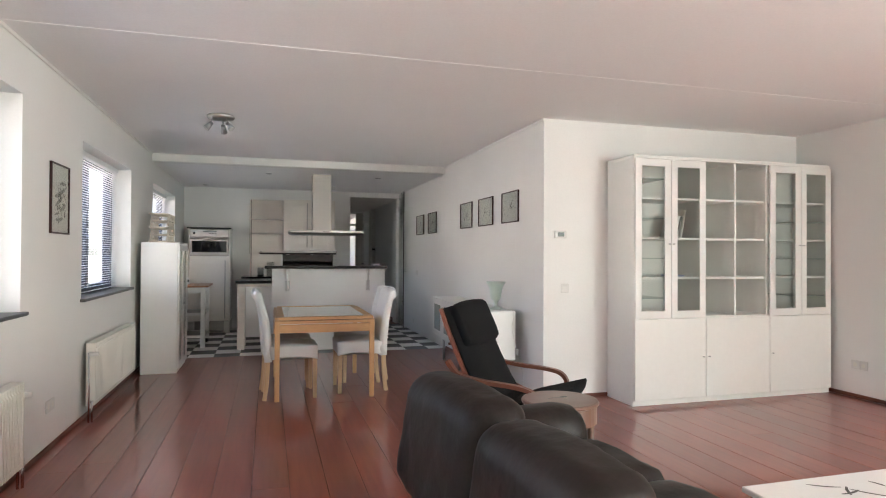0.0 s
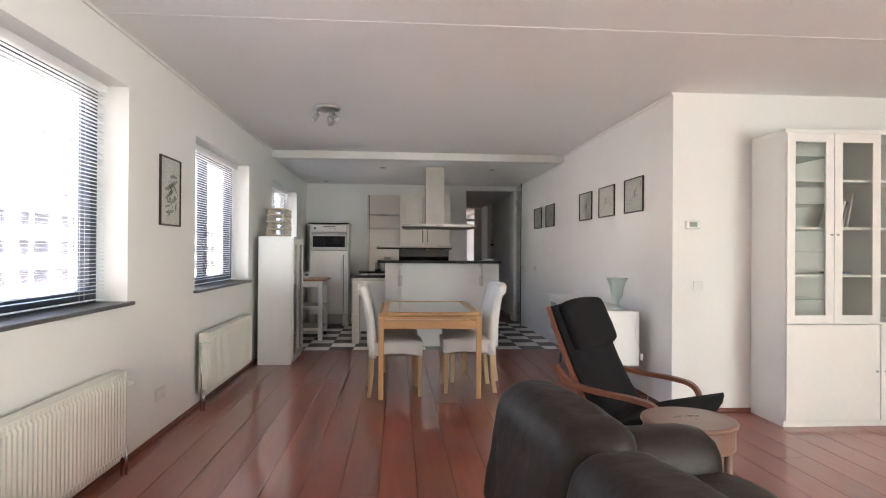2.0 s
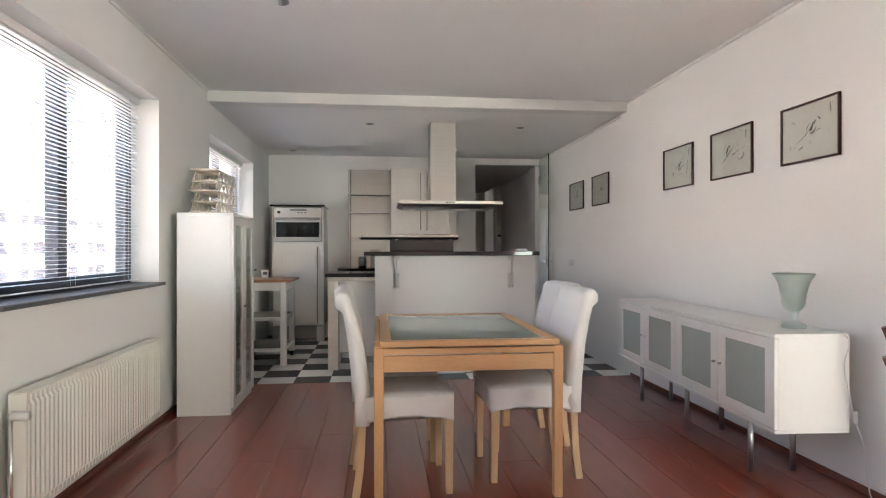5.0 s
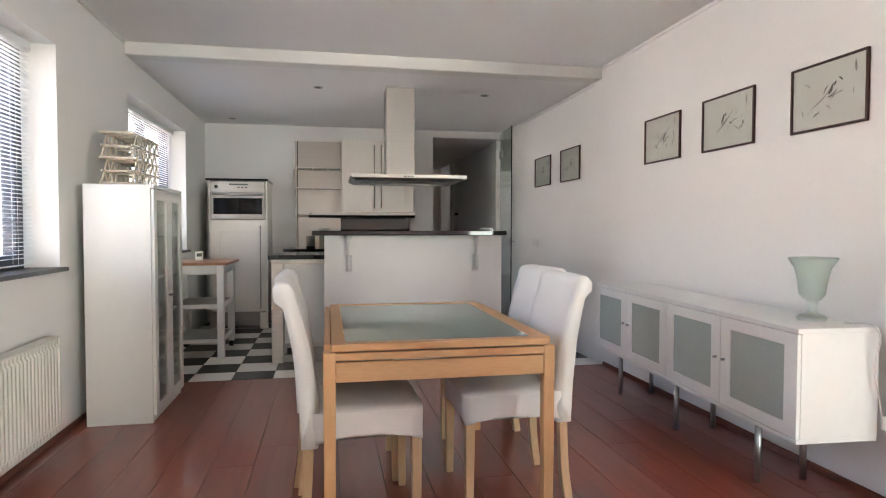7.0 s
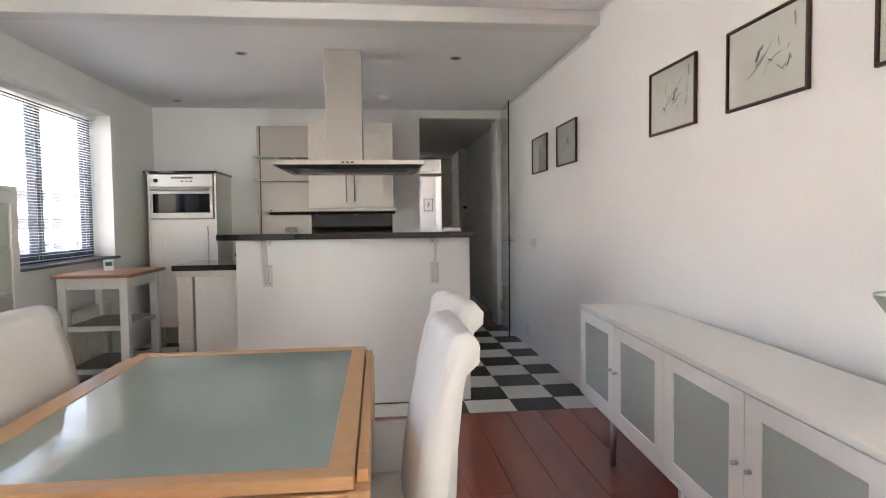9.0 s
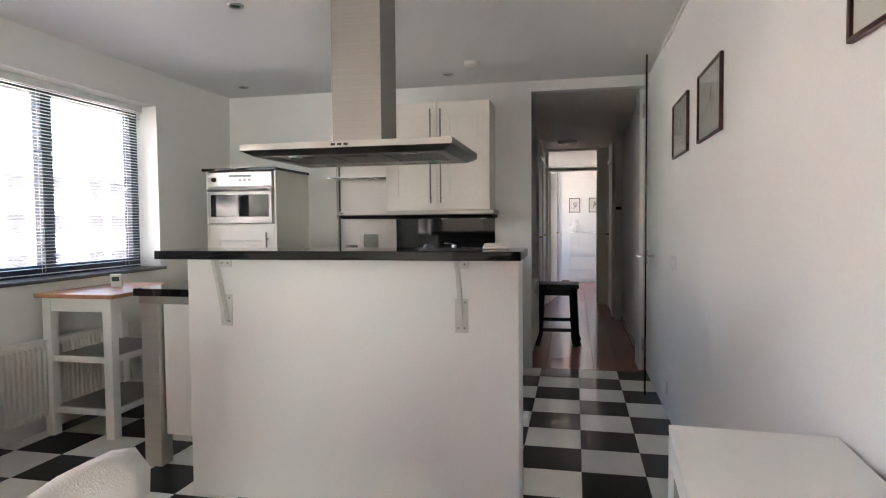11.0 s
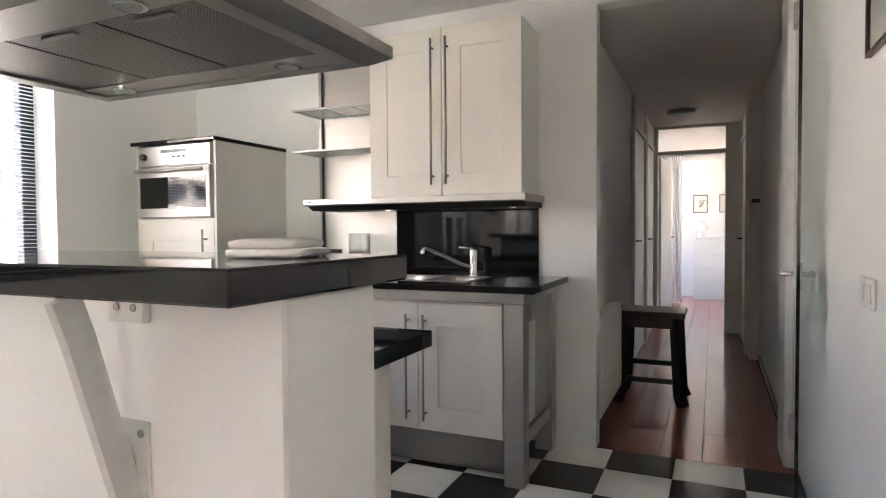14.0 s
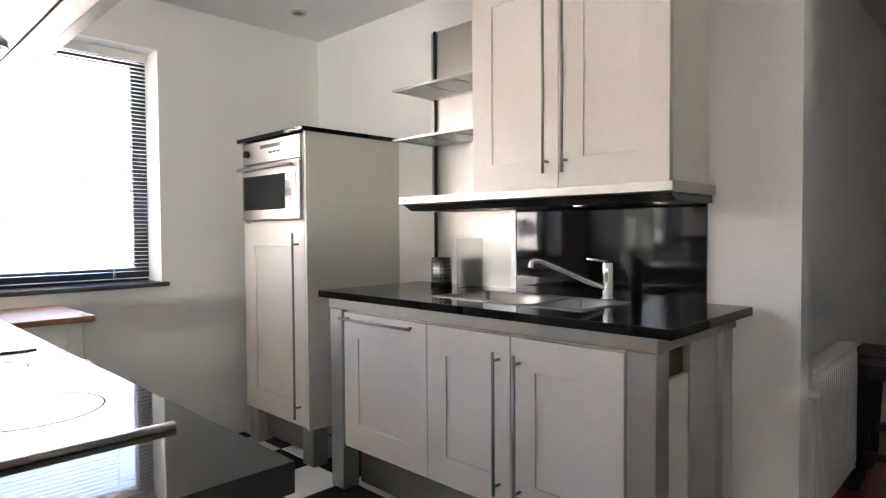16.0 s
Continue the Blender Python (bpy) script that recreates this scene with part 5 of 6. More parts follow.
# island: half wall, bar top, lower worktop
def island():
    c = thing("kitchen_island", 1.41, 9.33, 0, 0, "white plastered half wall carrying the bar top", "island")
    boxpart("half_wall", (0, 1.495, 0, 0.19, 0, 1.083), WALL, c, bevel=0.004)
    boxpart("base_cabinet", (-0.15, 1.225, 0.29, 0.70, 0.12, 0.876), CREAM_SIDE, c)
    boxpart("plinth", (-0.10, 1.18, 0.24, 0.64, 0.0, 0.12), STEEL, c, "recessed steel plinth")
    boxpart("front_panel", (-0.335, 0.03, 0.27, 0.288, 0.16, 0.835), LACQ, c, "white panel beside the half wall", 0.001)
    boxpart("side_carcass", (-0.335, -0.152, 0.29, 0.70, 0.16, 0.876), CREAM_SIDE, c)
    boxpart("leg", (-0.44, -0.343, 0.235, 0.325, 0, 0.84), STEEL_P, c, "square brushed steel post", 0.002)
    boxpart("leg", (-0.44, -0.343, 0.61, 0.70, 0, 0.84), STEEL_P, c, "square brushed steel post", 0.002)
    boxpart("top_rail", (-0.445, 0.03, 0.23, 0.25, 0.838, 0.877), STEEL_H, c, "brushed steel rail", 0.001)
    xs = [-0.145, 0.42, 0.83, 1.222]
    for a, b in zip(xs, xs[1:]):
        d = ring("door", "y", (a + 0.002, b - 0.002, 0.2, 0.87), (a + 0.11, b - 0.11, 0.31, 0.76), 0.70, 0.72, CREAM, c, "cream framed door", 0.001)
        boxpart("panel", (a + 0.11, b - 0.11, 0.702, 0.714, 0.31, 0.76), CREAM, d)
        bar_handle(d, (a + 0.05, 0.72, 0.25), (a + 0.05, 0.72, 0.8), (0, 0.035, 0))
    return c


island()
tagged(boxpart("bar_top", (1.315, 2.922, 9.232, 9.585, 1.084, 1.121), GRANITE, bevel=0.003), "thick polished black granite bar top on the half wall", "bar top")
tagged(boxes("island_worktop", [(0.945, 2.712, 9.545, 10.11, 0.878, 0.915)], GRANITE), "polished black granite worktop of the island", "worktop")
hob = thing("hob", 1.74, 9.60, 0.915, 0, "black glass hob set in the island worktop", "hob")
boxpart("glass_plate", (0, 0.745, 0, 0.46, 0.0, 0.005), BLACKGLASS, hob, bevel=0.001)
for hx in (-0.012, 0.745):
    boxpart("side_trim", (hx, hx + 0.012, -0.004, 0.464, 0, 0.009), STEEL_H, hob, "steel edge trim", 0.002)
for cx, cy, rr in ((0.16, 0.13, 0.09), (0.16, 0.34, 0.075), (0.53, 0.13, 0.075), (0.53, 0.34, 0.1)):
    bm = bmesh.new()
    lathe(bm, [(rr, 0.0052), (rr - 0.0015, 0.0054), (rr - 0.003, 0.0052)], 36, (cx, cy, 0))
    part("cooking_zone", bm, INK, hob, "thin grey ring")


def bracket(x):
    b = thing("shelf_bracket", x, 9.33, 0, 0, "grey metal bracket bracing the bar top", "bracket", "bar top brackets")
    boxpart("wall_plate", (-0.028, 0.028, -0.005, 0, 0.783, 0.923), BRACKET, b, "upright screw plate", 0.001)
    boxpart("upper_plate", (-0.03, 0.032, -0.012, 0, 1.045, 1.083), PLASTIC_W, b, "small screw plate under the slab", 0.002)
    bm = bmesh.new()
    bar(bm, [(0, -0.088, 1.083), (0, -0.07, 1.03), (0, -0.016, 0.838), (0, -0.006, 0.808)], 0.014, 0.034)
    part("strut", bm, BRACKET, b, "flat diagonal strut")
    for sx, sz in ((-0.013, 0.803), (0.013, 0.803), (0.016, 0.908), (-0.013, 1.064), (0.016, 1.064)):
        bm = bmesh.new()
        cyl(bm, (sx, -0.007 if sz < 1 else -0.014, sz), (sx, 0, sz), 0.005, n=10)
        part("screw", bm, STEEL, b)
    return b


bracket(1.605)
bracket(2.672)
tw = thing("folded_towel", 2.80, 9.45, 1.121, 8, "folded white tea towel on the bar top", "towel")
rt = random.Random(3)
for k in range(2):
    bm = bmesh.new()
    cushion(bm, -0.056 + 0.004 * k, 0.056 - 0.006 * k, -0.04, 0.04 - 0.005 * k, 0.011 * k, 0.011 * k + 0.013, 0.0062, rt, 0.001, 6)
    part("fold", bm, FABRIC_W, tw, smooth=True)


def hood():
    x0, x1, y0, y1, z0, z1 = 1.632, 2.618, 9.42, 10.10, 1.545, 1.597
    h = thing("cooker_hood", (x0 + x1) / 2, (y0 + y1) / 2, z0, 0, "brushed steel island cooker hood with a square chimney", "cooker hood")
    hx, hy, t = (x1 - x0) / 2, (y1 - y0) / 2, z1 - z0
    bm = bmesh.new()
    loops = [[(-hx, -hy), (hx, -hy), (hx, hy), (-hx, hy)], [(-hx, -hy), (hx, -hy), (hx, hy), (-hx, hy)], [(-hx + 0.045, -hy + 0.045), (hx - 0.045, -hy + 0.045), (hx - 0.045, hy - 0.045), (-hx + 0.045, hy - 0.045)]]
    zs = [t, t - 0.028, 0.0]
    vs = [[bm.verts.new((x, y, z)) for x, y in l] for l, z in zip(loops, zs)]
    bm.faces.new(vs[0])
    for a, b in zip(vs, vs[1:]):
        for k in range(4):
            bm.faces.new((a[k], a[(k + 1) % 4], b[(k + 1) % 4], b[k]))
    part("canopy", bm, STEEL_H, h, "brushed steel canopy")
    ix, iy = hx - 0.045, hy - 0.045
    boxes("under_frame", [(-ix, ix, -iy, -iy + 0.04, 0, 0.012), (-ix, ix, iy - 0.04, iy, 0, 0.012), (-ix, -ix + 0.05, -iy + 0.04, iy - 0.04, 0, 0.012), (ix - 0.05, ix, -iy + 0.04, iy - 0.04, 0, 0.012)], STEEL_H, h, "steel frame under the canopy", 0.002)
    fw = (2 * ix - 0.1) / 3
    for k in range(3):
        a = -ix + 0.05 + k * fw
        f = boxpart("grease_filter", (a + 0.003, a + fw - 0.003, -iy + 0.12, iy - 0.12, 0.006, 0.014), FILTER, h, "perforated metal grease filter", 0.002)
        handle = bmesh.new()
        box(handle, a + fw / 2 - 0.05, a + fw / 2 + 0.05, -iy + 0.14, -iy + 0.155, 0.001, 0.006, bevel=0.002)
        part("filter_handle", handle, STEEL, f)
    for s in (-1, 1):
        boxpart("light_panel", (-ix + 0.05, ix - 0.05, s * (iy - 0.08) - 0.038, s * (iy - 0.08) + 0.038, 0.004, 0.012), STEEL_H, h)
        for xx in (-0.28, 0.28):
            bm = bmesh.new()
            cyl(bm, (xx, s * (iy - 0.08), -0.002), (xx, s * (iy - 0.08), 0.006), 0.033, n=24)
            l = part("downlight", bm, CHROME, h, "round hood light")
            bm = bmesh.new()
            cyl(bm, (xx, s * (iy - 0.08), -0.0035), (xx, s * (iy - 0.08), -0.002), 0.024, n=24)
            part("lens", bm, FROST, l)
    boxpart("chimney", (1.955 - (x0 + x1) / 2, 2.208 - (x0 + x1) / 2, 9.73 - (y0 + y1) / 2, 9.985 - (y0 + y1) / 2, t, ZK + 0.005 - z0), STEEL, h, "square steel chimney", 0.002)
    for k in range(3):
        boxpart("button", (-0.05 + 0.03 * k, -0.03 + 0.03 * k, -hy - 0.002, -hy, t - 0.02, t - 0.010), PLASTIC_B, h)
    return h


hood()


def trolley():
    x0, x1, y0, y1, z = 0.075, 0.545, 9.845, 10.47, 0.843
    t = thing("kitchen_trolley", x0, y0, 0, 0, "white kitchen trolley with a wooden top and two shelves", "trolley")
    W, D = x1 - x0, y1 - y0
    boxpart("tabletop", (-0.02, W + 0.04, -0.035, D + 0.035, z - 0.024, z), TOPWOOD, t, "oiled red-brown wooden top", 0.003)
    s = 0.058
    for a in (0, W - s):
        for b in (0, D - s):
            l = boxpart("leg", (a, a + s, b, b + s, 0.055 if b > 0.1 else 0.0, z - 0.024), LACQ, t, "white painted square leg", 0.003)
            if b > 0.1:
                bm = bmesh.new()
                cyl(bm, (a + 0.012, b + s / 2, 0.028), (a + s - 0.012, b + s / 2, 0.028), 0.028, n=20)
                part("wheel", bm, PLASTIC_B, l, "small black castor wheel")
    for a, b, c, d in ((s, W - s, 0.008, 0.026), (s, W - s, D - 0.026, D - 0.008)):
        boxpart("apron", (a, b, c, d, z - 0.105, z - 0.024), LACQ, t)
    for a, c in ((0.008, 0.026), (W - 0.026, W - 0.008)):
        boxpart("apron", (a, c, s, D - s, z - 0.105, z - 0.024), LACQ, t)
    for zz in (0.17, 0.475):
        boxes("shelf_rail", [(s, W - s, 0.012, 0.032, zz - 0.035, zz), (s, W - s, D - 0.032, D - 0.012, zz - 0.035, zz), (0.012, 0.032, s, D - s, zz - 0.035, zz), (W - 0.032, W - 0.012, s, D - s, zz - 0.035, zz)], LACQ, t)
        boxpart("shelf", (0.032, W - 0.032, 0.032, D - 0.032, zz - 0.012, zz - 0.002), STEEL, t, "grey metal shelf")
    return t


trolley()
k = thing("kitchen_timer", 0.27, 10.22, 0.843, 20, "small white kitchen timer on the trolley", "timer")
bm = bmesh.new()
box(bm, -0.035, 0.035, -0.012, 0.012, 0, 0.085, bevel=0.006, seg=2)
part("case", bm, PLASTIC_W, k).rotation_euler = (radians(12), 0, 0)
boxpart("display", (-0.022, 0.022, -0.0145, -0.0125, 0.04, 0.07), LCD, k, "small grey display").rotation_euler = (radians(12), 0, 0)


def downlight(x, y):
    d = thing("downlight", x, y, ZK + 0.005, 0, "small recessed spotlight in the kitchen ceiling", "ceiling light", "kitchen spotlights")
    bm = bmesh.new()
    lathe(bm, [(0.026, -0.002), (0.03, -0.006), (0.042, -0.005), (0.044, 0.0)], 28)
    part("ring", bm, ALU, d, smooth=True)
    bm = bmesh.new()
    cyl(bm, (0, 0, -0.003), (0, 0, 0), 0.027, n=24)
    part("lens", bm, LCD, d)


for x, y in ((2.15, 11.6), (0.37, 11.62), (1.36, 9.87), (2.9, 9.9)):
    downlight(x, y)
sd = thing("smoke_detector", 2.39, 11.3, ZK + 0.005, 0, "round white smoke detector on the kitchen ceiling", "smoke detector")
bm = bmesh.new()
lathe(bm, [(0, -0.042), (0.03, -0.042), (0.038, -0.034), (0.052, -0.03), (0.056, -0.012), (0.056, 0.0)], 36)
part("case", bm, PLASTIC_W, sd, smooth=True)

# ---- passage, hall and bedroom ----
def glass_door():
    """Frameless glass door, standing open along the side wall."""
    d = thing("glass_door", 3.665, 11.985, 0, 0, "frameless clear glass door standing open", "door")
    L = math.hypot(0.06, 0.68)
    d.matrix_basis = pose(3.665, 11.985, 0, 0, 0, -math.degrees(math.atan2(0.06, 0.68)))
    g = boxpart("glass_leaf", (-0.005, 0.005, -L, 0, 0.012, ZK - 0.02), DOORGLASS, d, "clear glass leaf", 0.001)
    g.visible_shadow = False
    boxpart("edge_strip", (-0.006, 0.006, -L - 0.004, -L, 0.012, ZK - 0.02), BLACKGLASS, d, "dark glass edge")
    bm = bmesh.new()
    for s in (-1, 1):
        cyl(bm, (s * 0.006, -L + 0.06, 0.985), (s * 0.05, -L + 0.06, 0.985), 0.009, n=12)
        cyl(bm, (s * 0.05, -L + 0.06, 0.985), (s * 0.05, -L + 0.17, 0.985), 0.009, n=12)
    part("handle", bm, CHROME, d, "chrome lever handle", True)
    boxpart("lock_case", (-0.014, 0.014, -L + 0.02, -L + 0.10, 0.93, 1.03), ALU, d, "satin lock case", 0.003)
    for z in (0.25, 2.1):
        boxpart("hinge", (-0.014, 0.014, -0.09, 0.0, z - 0.05, z + 0.05), ALU, d, "satin metal hinge", 0.003)
    return d


glass_door()
# right side of the passage: jamb, then a wider part, then a narrower wall with doors
tagged(boxpart("door_jamb", (3.64, XR - 0.003, YB + 0.104, YB + 0.40, 0, ZH - 0.003), TRIM_WHITE, bevel=0.003), "white painted door jamb beside the glass door", "door jamb", kind="structure")
# Same darkened cream, with the hall's shade mixed into the colour.
tagged(boxpart("wall_hall_cupboard", (3.615, XR - 0.003, 14.72, 16.10, 0, ZH - 0.003), HALL_DIMMED), "cream painted wall with an intercom, darkened to suggest shade", "wall", kind="structure")
tagged(boxpart("baseboard", (XR - 0.012, XR - 0.002, YB + 0.41, 14.7, 0, 0.05), SKIRT), "dark wooden hall skirting", "skirting", kind="structure")
ic = thing("intercom", 3.72, 14.715, 1.38, -90, "white intercom handset on the hall wall", "intercom")
ic.matrix_basis = pose(3.658, 14.718, 1.33, 0, 0, -90)
boxpart("case", (0, 0.03, -0.045, 0.04, -0.1, 0.09), PLASTIC_W, ic, bevel=0.006)
boxpart("screen", (0.03, 0.0315, -0.035, 0.03, 0.045, 0.08), PLASTIC_B, ic, "small dark screen")


def hall_door(name, x, y0, y1, facing, label):
    """Panel door with a frame and transom, in a hall side wall."""
    d = thing(name, x, (y0 + y1) / 2, 0, 0 if facing > 0 else 180, label, "door", kind="structure")
    hw = (y1 - y0) / 2
    boxes("frame", [(-0.002, 0.03, -hw - 0.06, -hw, 0, ZH - 0.01), (-0.002, 0.03, hw, hw + 0.06, 0, ZH - 0.01), (-0.002, 0.03, -hw, hw, 2.03, 2.08)], DOORPAINT, d, "cream painted door frame", 0.003)
    boxpart("leaf", (0.0, 0.014, -hw + 0.003, hw - 0.003, 0.01, 2.025), DOORPAINT, d, "cream painted door leaf", 0.003)
    boxpart("transom_panel", (0.0, 0.012, -hw, hw, 2.08, ZH - 0.012), DOORPAINT, d)
    bm = bmesh.new()
    cyl(bm, (0.014, -hw + 0.07, 1.05), (0.06, -hw + 0.07, 1.05), 0.009, n=10)
    cyl(bm, (0.06, -hw + 0.07, 1.05), (0.06, -hw + 0.18, 1.05), 0.009, n=10)
    part("door_handle", bm, BRASS if facing > 0 else PLASTIC_B, d, smooth=True)
    return d


hall_door("door_1", 3.613, 14.95, 15.85, -1, "cream hall door with a dark handle")
hall_door("door_2", HX0 + 0.002, 14.25, 15.1, 1, "cream hall door on the darker side")
hall_door("door_3", HX0 + 0.002, 15.3, 16.1, 1, "cream hall door beside the bedroom")
# bedroom door opening with transom light
df = thing("door_4", 3.05, HY, 0, 0, "cream bedroom door frame with a transom light", "door frame", kind="structure")
ox0, ox1 = 2.74 - 3.05, 3.44 - 3.05
boxes("frame", [(HX0 - 3.05 - 0.05, ox0, -0.06, 0.1, 0, ZH - 0.002), (ox1, 3.69 - 3.05, -0.06, 0.1, 0, ZH - 0.002), (ox0, ox1, -0.06, 0.1, ZH - 0.035, ZH - 0.002), (ox0, ox1, -0.06, 0.1, 1.985, 2.03)], DOORPAINT, df, "cream painted frame", 0.004)
boxpart("pane", (ox0, ox1, 0.0, 0.006, 2.03, ZH - 0.035), GLASS, df, "clear transom pane").visible_shadow = False
leaf = thing("door_leaf", 2.745, HY + 0.11, 0, 84, "cream bedroom door standing open", "door")
boxpart("leaf", (0, 0.72, -0.02, 0.02, 0.01, 1.98), DOORPAINT, leaf, bevel=0.003)
bm = bmesh.new()
cyl(bm, (0.66, -0.02, 1.05), (0.66, -0.065, 1.05), 0.009, n=10)
cyl(bm, (0.66, -0.065, 1.05), (0.55, -0.065, 1.05), 0.009, n=10)
part("door_handle", bm, BRASS, leaf, "brass lever handle", True)

# hall radiator and stool
radiator(12.14, 12.88, 0.12, 0.67, HX0 + 0.05, "narrow cream ribbed radiator in the hall", -0.40, 0.05)


def stool():
    s = thing("stool", 2.945, 13.12, 0, 0, "old black-stained oak stool with splayed legs", "stool")
    w, d, h = 0.215, 0.165, 0.612
    bm = bmesh.new()
    box(bm, -w - 0.005, w + 0.005, -d - 0.01, d + 0.01, h - 0.04, h, bevel=0.008, seg=2)
    part("seat", bm, DARKWOOD, s)
    boxes("apron", [(-w + 0.05, w - 0.05, -d + 0.012, -d + 0.03, h - 0.11, h - 0.03), (-w + 0.05, w - 0.05, d - 0.03, d - 0.012, h - 0.11, h - 0.03), (-w + 0.03, -w + 0.05, -d + 0.03, d - 0.03, h - 0.11, h - 0.03), (w - 0.05, w - 0.03, -d + 0.03, d - 0.03, h - 0.11, h - 0.03)], DARKWOOD, s)
    for sx in (-1, 1):
        for sy in (-1, 1):
            bm = bmesh.new()
            bar(bm, [(sx * (w - 0.005), sy * (d - 0.0), 0), (sx * (w - 0.03), sy * (d - 0.018), 0.07), (sx * (w - 0.055), sy * (d - 0.035), h - 0.03)], 0.058, 0.056)
            part("leg", bm, DARKWOOD, s)
    for sy in (-1, 1):
        boxpart("stretcher", (-w + 0.03, w - 0.03, sy * (d - 0.02) - 0.012, sy * (d - 0.02) + 0.012, 0.14 if sy < 0 else 0.2, 0.175 if sy < 0 else 0.235), DARKWOOD, s, bevel=0.003)
    for sx in (-1, 1):
        boxpart("stretcher", (sx * (w - 0.03) - 0.012, sx * (w - 0.03) + 0.012, -d + 0.03, d - 0.03, 0.17, 0.205), DARKWOOD, s, bevel=0.003)
    return s


stool()
hl = thing("hall_light", 3.03, 15.2, ZH, 0, "flat round hall ceiling light", "ceiling light")
bm = bmesh.new()
lathe(bm, [(0, -0.05), (0.08, -0.046), (0.125, -0.028), (0.13, -0.012)], 36)
part("diffuser", bm, FROST, hl, "frosted glass bowl", True)
bm = bmesh.new()
lathe(bm, [(0.131, -0.014), (0.137, -0.012), (0.137, 0.0), (0.0, 0.0)], 36)
part("rim", bm, ALU, hl, smooth=True)

# bedroom
ds = thing("chest_of_drawers", 3.02, 19.45, 0, 0, "white four-drawer chest in the bedroom", "chest of drawers")
boxpart("body", (0, 0.66, 0.02, 0.44, 0.0, 0.98), LACQ, ds, bevel=0.002)
boxpart("top", (-0.005, 0.665, 0, 0.445, 0.98, 1.0), LACQ, ds, bevel=0.002)
for k in range(4):
    boxpart("drawer_front", (0.004, 0.656, 0.002, 0.02, 0.05 + 0.232 * k, 0.05 + 0.232 * k + 0.225), LACQ, ds, bevel=0.003)
lm = thing("table_lamp", 3.13, 19.62, 1.0, 0, "small white table lamp on the chest", "lamp")
bm = bmesh.new()
lathe(bm, [(0, 0), (0.05, 0), (0.055, 0.03), (0.06, 0.06), (0.035, 0.1), (0.012, 0.12), (0.012, 0.15), (0, 0.15)], 24)
part("base", bm, TRIM_WHITE, lm, smooth=True)
bm = bmesh.new()
lathe(bm, [(0.115, 0.13), (0.05, 0.27), (0.047, 0.27), (0.112, 0.13)], 28)
part("shade", bm, SHADE, lm, "white conical shade", True)
for k, xx in enumerate((3.12, 3.52)):
    p = thing("framed_print", xx, 19.895, 1.42, -90, "small dark-framed print on the bedroom wall", "picture", "bedroom prints")
    boxes("frame", [(0, 0.015, -0.11, 0.11, 0, 0.012), (0, 0.015, -0.11, 0.11, 0.288, 0.3), (0, 0.015, -0.11, -0.098, 0.012, 0.288), (0, 0.015, 0.098, 0.11, 0.012, 0.288)], PLASTIC_B, p, bevel=0.001)
    boxpart("mount", (0.001, 0.006, -0.098, 0.098, 0.012, 0.288), PAPER, p)
    bm = bmesh.new()
    r = random.Random(60 + k)
    for j in range(6):
        stroke(bm, curve_pts(r.uniform(-0.04, 0.02), 0.08 + 0.02 * j, 0.07, r.uniform(0.4, 2.0), r.uniform(-1, 1), 4), 0.006)
    part("brush_marks", bm, INK_D, p).location.x = 0.0065
bm = bmesh.new()
n = 60
rows = [[bm.verts.new((2.58 + 0.30 * k / n, 18.9 + 0.028 * math.sin(k * 0.95) * (1 - 0.3 * (z > 1)) + 0.01 * math.sin(k * 0.31), z)) for k in range(n + 1)] for z in (0.01, 0.8, 1.6, 2.28)]
for a, b in zip(rows, rows[1:]):
    for k in range(n):
        bm.faces.new((a[k], a[k + 1], b[k + 1], b[k]))
tagged(part("curtain", bm, CURTAIN, smooth=True), "gathered sheer white curtain hanging to the floor", "curtain")
boxpart("curtain_rail", (2.4, 3.6, 18.88, 18.91, 2.285, 2.31), TRIM_WHITE)
tagged(bpy.data.objects["curtain_rail"], "white curtain rail on the bedroom ceiling", "curtain rail")

# ---- outside: flats across the street ----
def flats():
    f = thing("apartment_building", -34.0, 40.0, -9.0, 0, "pale block of flats across the street with rows of windows", "building")
    W, H, D = 176.0, 17.4, 12.0
    boxpart("wall", (-D, 0, -W / 2, W / 2, 0, H), FACADE, f)
    boxpart("roof", (-D - 0.4, 0.5, -W / 2 - 0.4, W / 2 + 0.4, H, H + 0.5), FACADE, f, "flat roof edge")
    bmw = bmesh.new()
    box(bmw, 0.0, 0.06, -1.3, 1.3, 0, 1.6)
    win = part("window", bmw, FARGLASS, f, "dark flat window")
    bmb = bmesh.new()
    for d in ((0.0, 1.3, -2.2, 2.2, -0.18, 0.0), (1.22, 1.3, -2.2, 2.2, 0.0, 0.3), (1.22, 1.3, -2.2, 2.2, 0.85, 1.0)):
        box(bmb, *d)
    for k in range(12):
        box(bmb, 1.24, 1.28, -2.2 + 0.38 * k, -2.15 + 0.38 * k, 0.3, 0.85)
    bal = part("balcony", bmb, FACADE, f, "pale railed balcony")
    first = True
    for st in range(6):
        for k in range(24):
            y = -82.0 + 7.0 * k
            for dy in (-1.75, 1.75):
                m = pose(0.0, y + dy, 1.0 + 2.8 * st)
                if first:
                    win.matrix_basis = m
                    bal.matrix_basis = pose(0, y, 2.8 * st + 0.3)
                    first = False
                else:
                    piece("window", win.data, f, m)
            if not (st == 0 and k == 0):
                piece("balcony", bal.data, f, pose(0, y, 2.8 * st + 0.3))
    return f


flats()

# ---- floors: planks and tiles ----
def floor_bed(name, x0, x1, y0, y1, z, material, label, cat):
    return tagged(boxpart(name, (x0, x1, y0, y1, -0.12, z), material), label, cat, kind="structure")


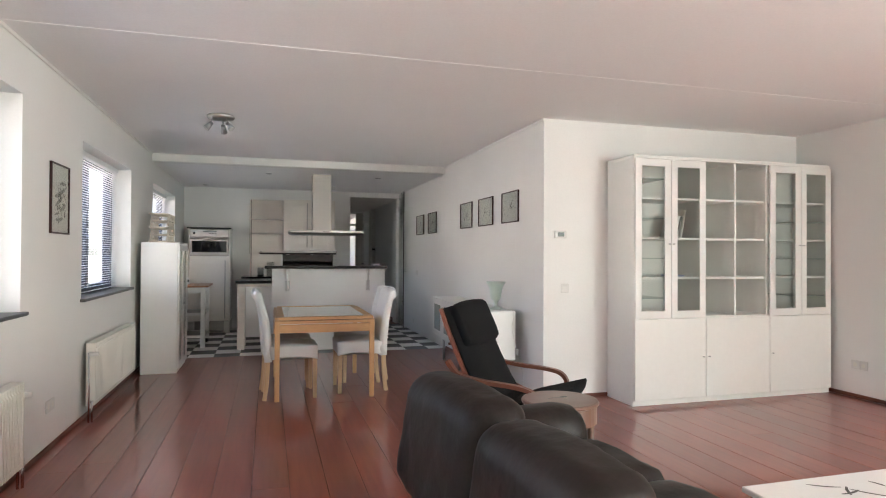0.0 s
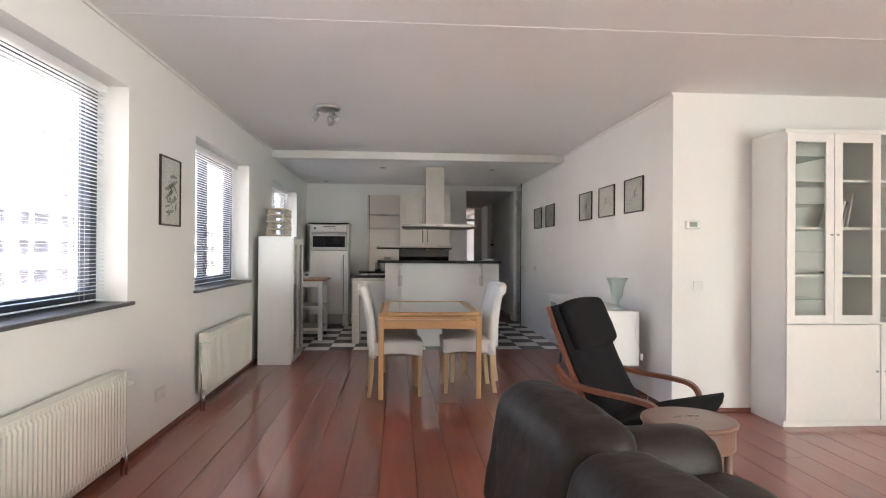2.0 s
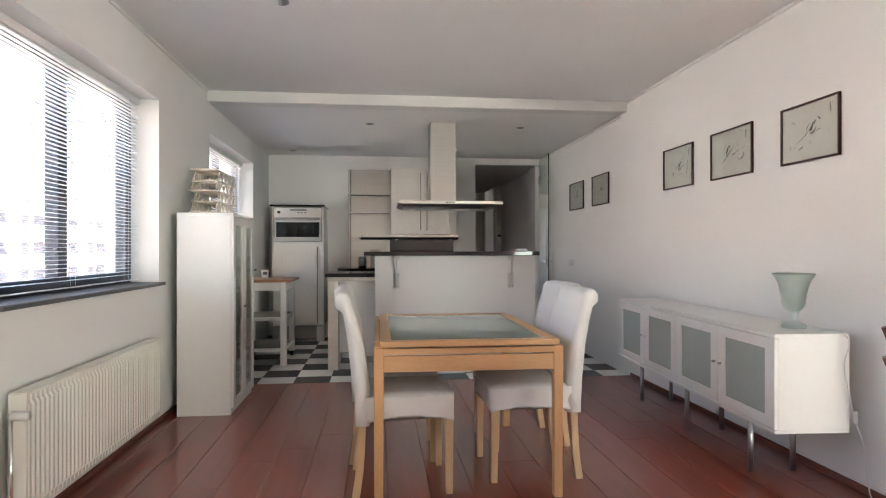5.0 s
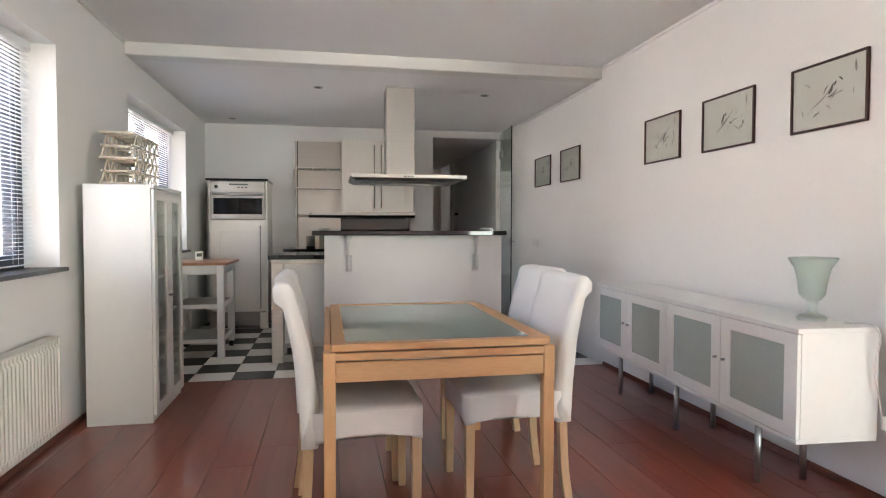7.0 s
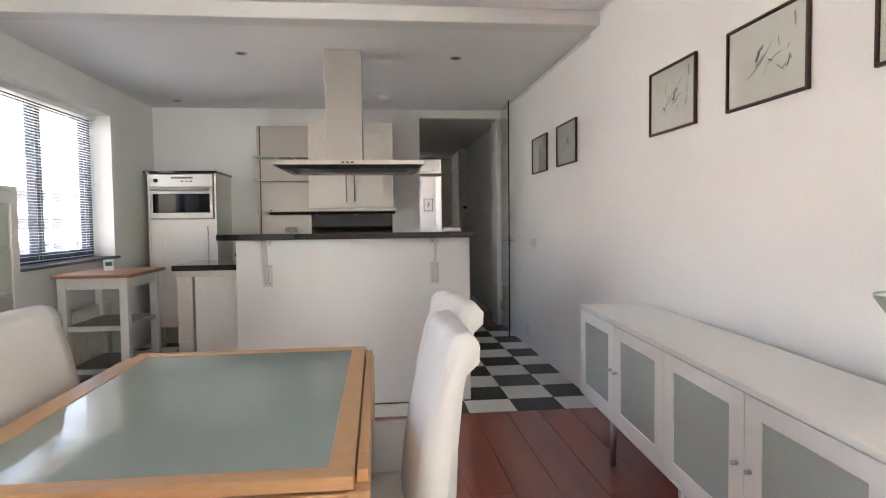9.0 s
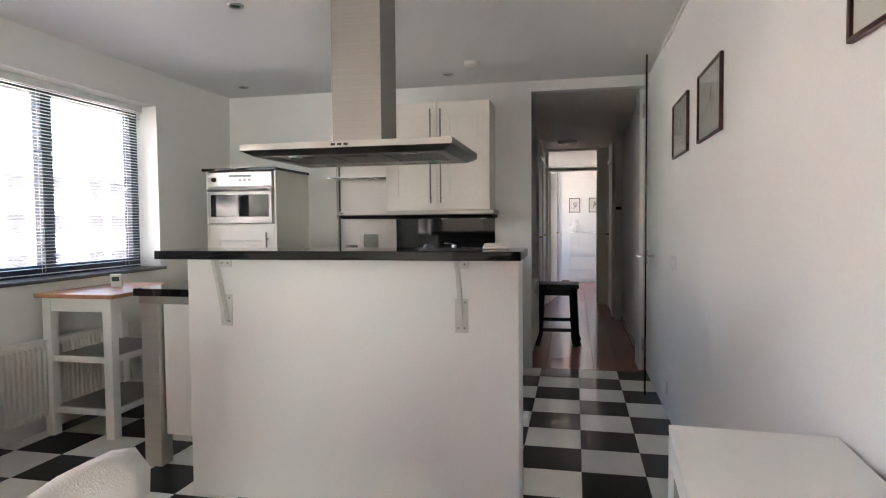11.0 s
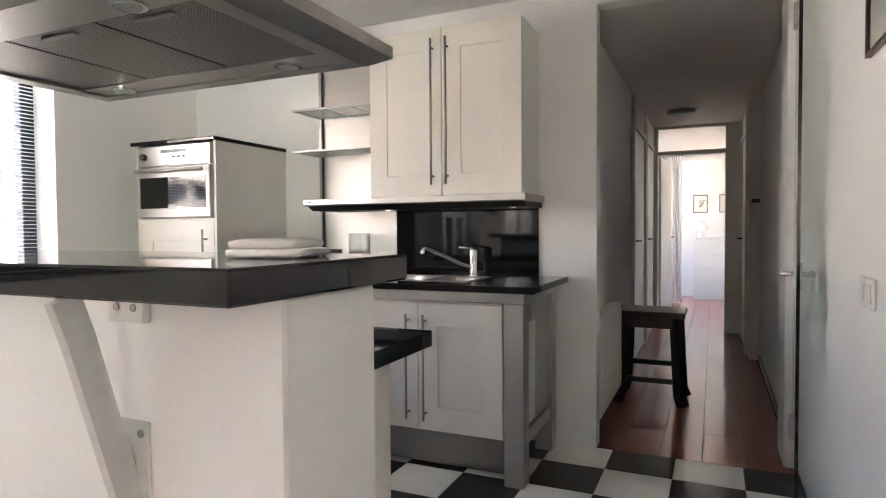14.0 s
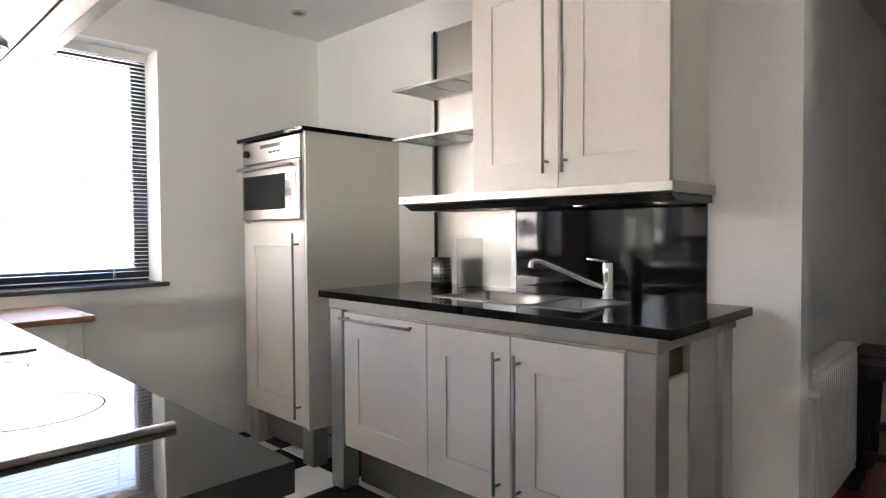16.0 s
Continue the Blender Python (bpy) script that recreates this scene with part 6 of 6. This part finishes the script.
def lay_planks(parent, x0, x1, y0, y1, width, lengths, rng, bounds=None):
    """Boards along y, 2 mm apart, with staggered ends."""
    meshes = {}
    x = x0
    while x < x1 - 0.02:
        w = min(width, x1 - x)
        y = y0 - rng.uniform(0, 3.0)
        while y < y1:
            ln = rng.choice(lengths)
            a, b = max(y, y0), min(y + ln, y1)
            y += ln
            if b - a < 0.05:
                continue
            key = (round(w, 3), round(b - a, 3))
            if key not in meshes:
                bm = bmesh.new()
                box(bm, 0.0011, w - 0.0011, 0.0004, b - a - 0.0004, -0.012, 0.0, bevel=0.001)
                ob = part("plank", bm, MERBAU, parent)
                meshes[key] = ob.data
                ob.matrix_basis = pose(x, a, rng.uniform(-0.0004, 0.0004))
            else:
                piece("plank", meshes[key], parent, pose(x, a, rng.uniform(-0.0004, 0.0004)))
        x += width


rng = random.Random(4)
bed = floor_bed("floor_living", -0.12, XL2, Y0, YK, -0.008, UNDER, "glossy red-brown hardwood plank floor", "floor")
lay_planks(bed, -0.117, XL2, Y0, YK - 0.003, 0.2, (3.1, 3.6, 4.2, 4.8), rng)
bedh = floor_bed("floor_hall", 1.2, XR, YB + 0.02, 19.9, -0.008, UNDER, "dark glossy red-brown hall plank floor", "floor")
lay_planks(bedh, HX0, XR, YB + 0.02, 19.9, 0.2, (1.9, 2.3, 2.8), rng)
lay_planks(bedh, 1.2, HX0, HY + 0.1, 19.9, 0.2, (1.9, 2.3, 2.8), rng)
bedt = floor_bed("floor_kitchen", -0.02, XR, YK, YB + 0.02, -0.003, GROUT, "black and white checkered kitchen tiles", "floor")
TS, TX, TY = 0.305, 0.108 - 0.305, 9.002
tile_mesh = {}
for i in range(0, 13):
    for j in range(0, 11):
        x0, x1 = max(TX + i * TS, 0.0), min(TX + (i + 1) * TS, XR)
        y0, y1 = max(TY + j * TS, YK), min(TY + (j + 1) * TS, YB + 0.02)
        if x1 - x0 < 0.02 or y1 - y0 < 0.02:
            continue
        black = (i - 1 + j) % 2 == 0
        key = (black, round(x1 - x0, 3), round(y1 - y0, 3))
        if key not in tile_mesh:
            bm = bmesh.new()
            box(bm, 0.0012, x1 - x0 - 0.0012, 0.0012, y1 - y0 - 0.0012, -0.01, 0.0, bevel=0.001)
            ob = part("tile", bm, TILE_B if black else TILE_W, bedt)
            tile_mesh[key] = ob.data
            ob.location = (x0, y0, 0)
        else:
            piece("tile", tile_mesh[key], bedt, pose(x0, y0, 0))
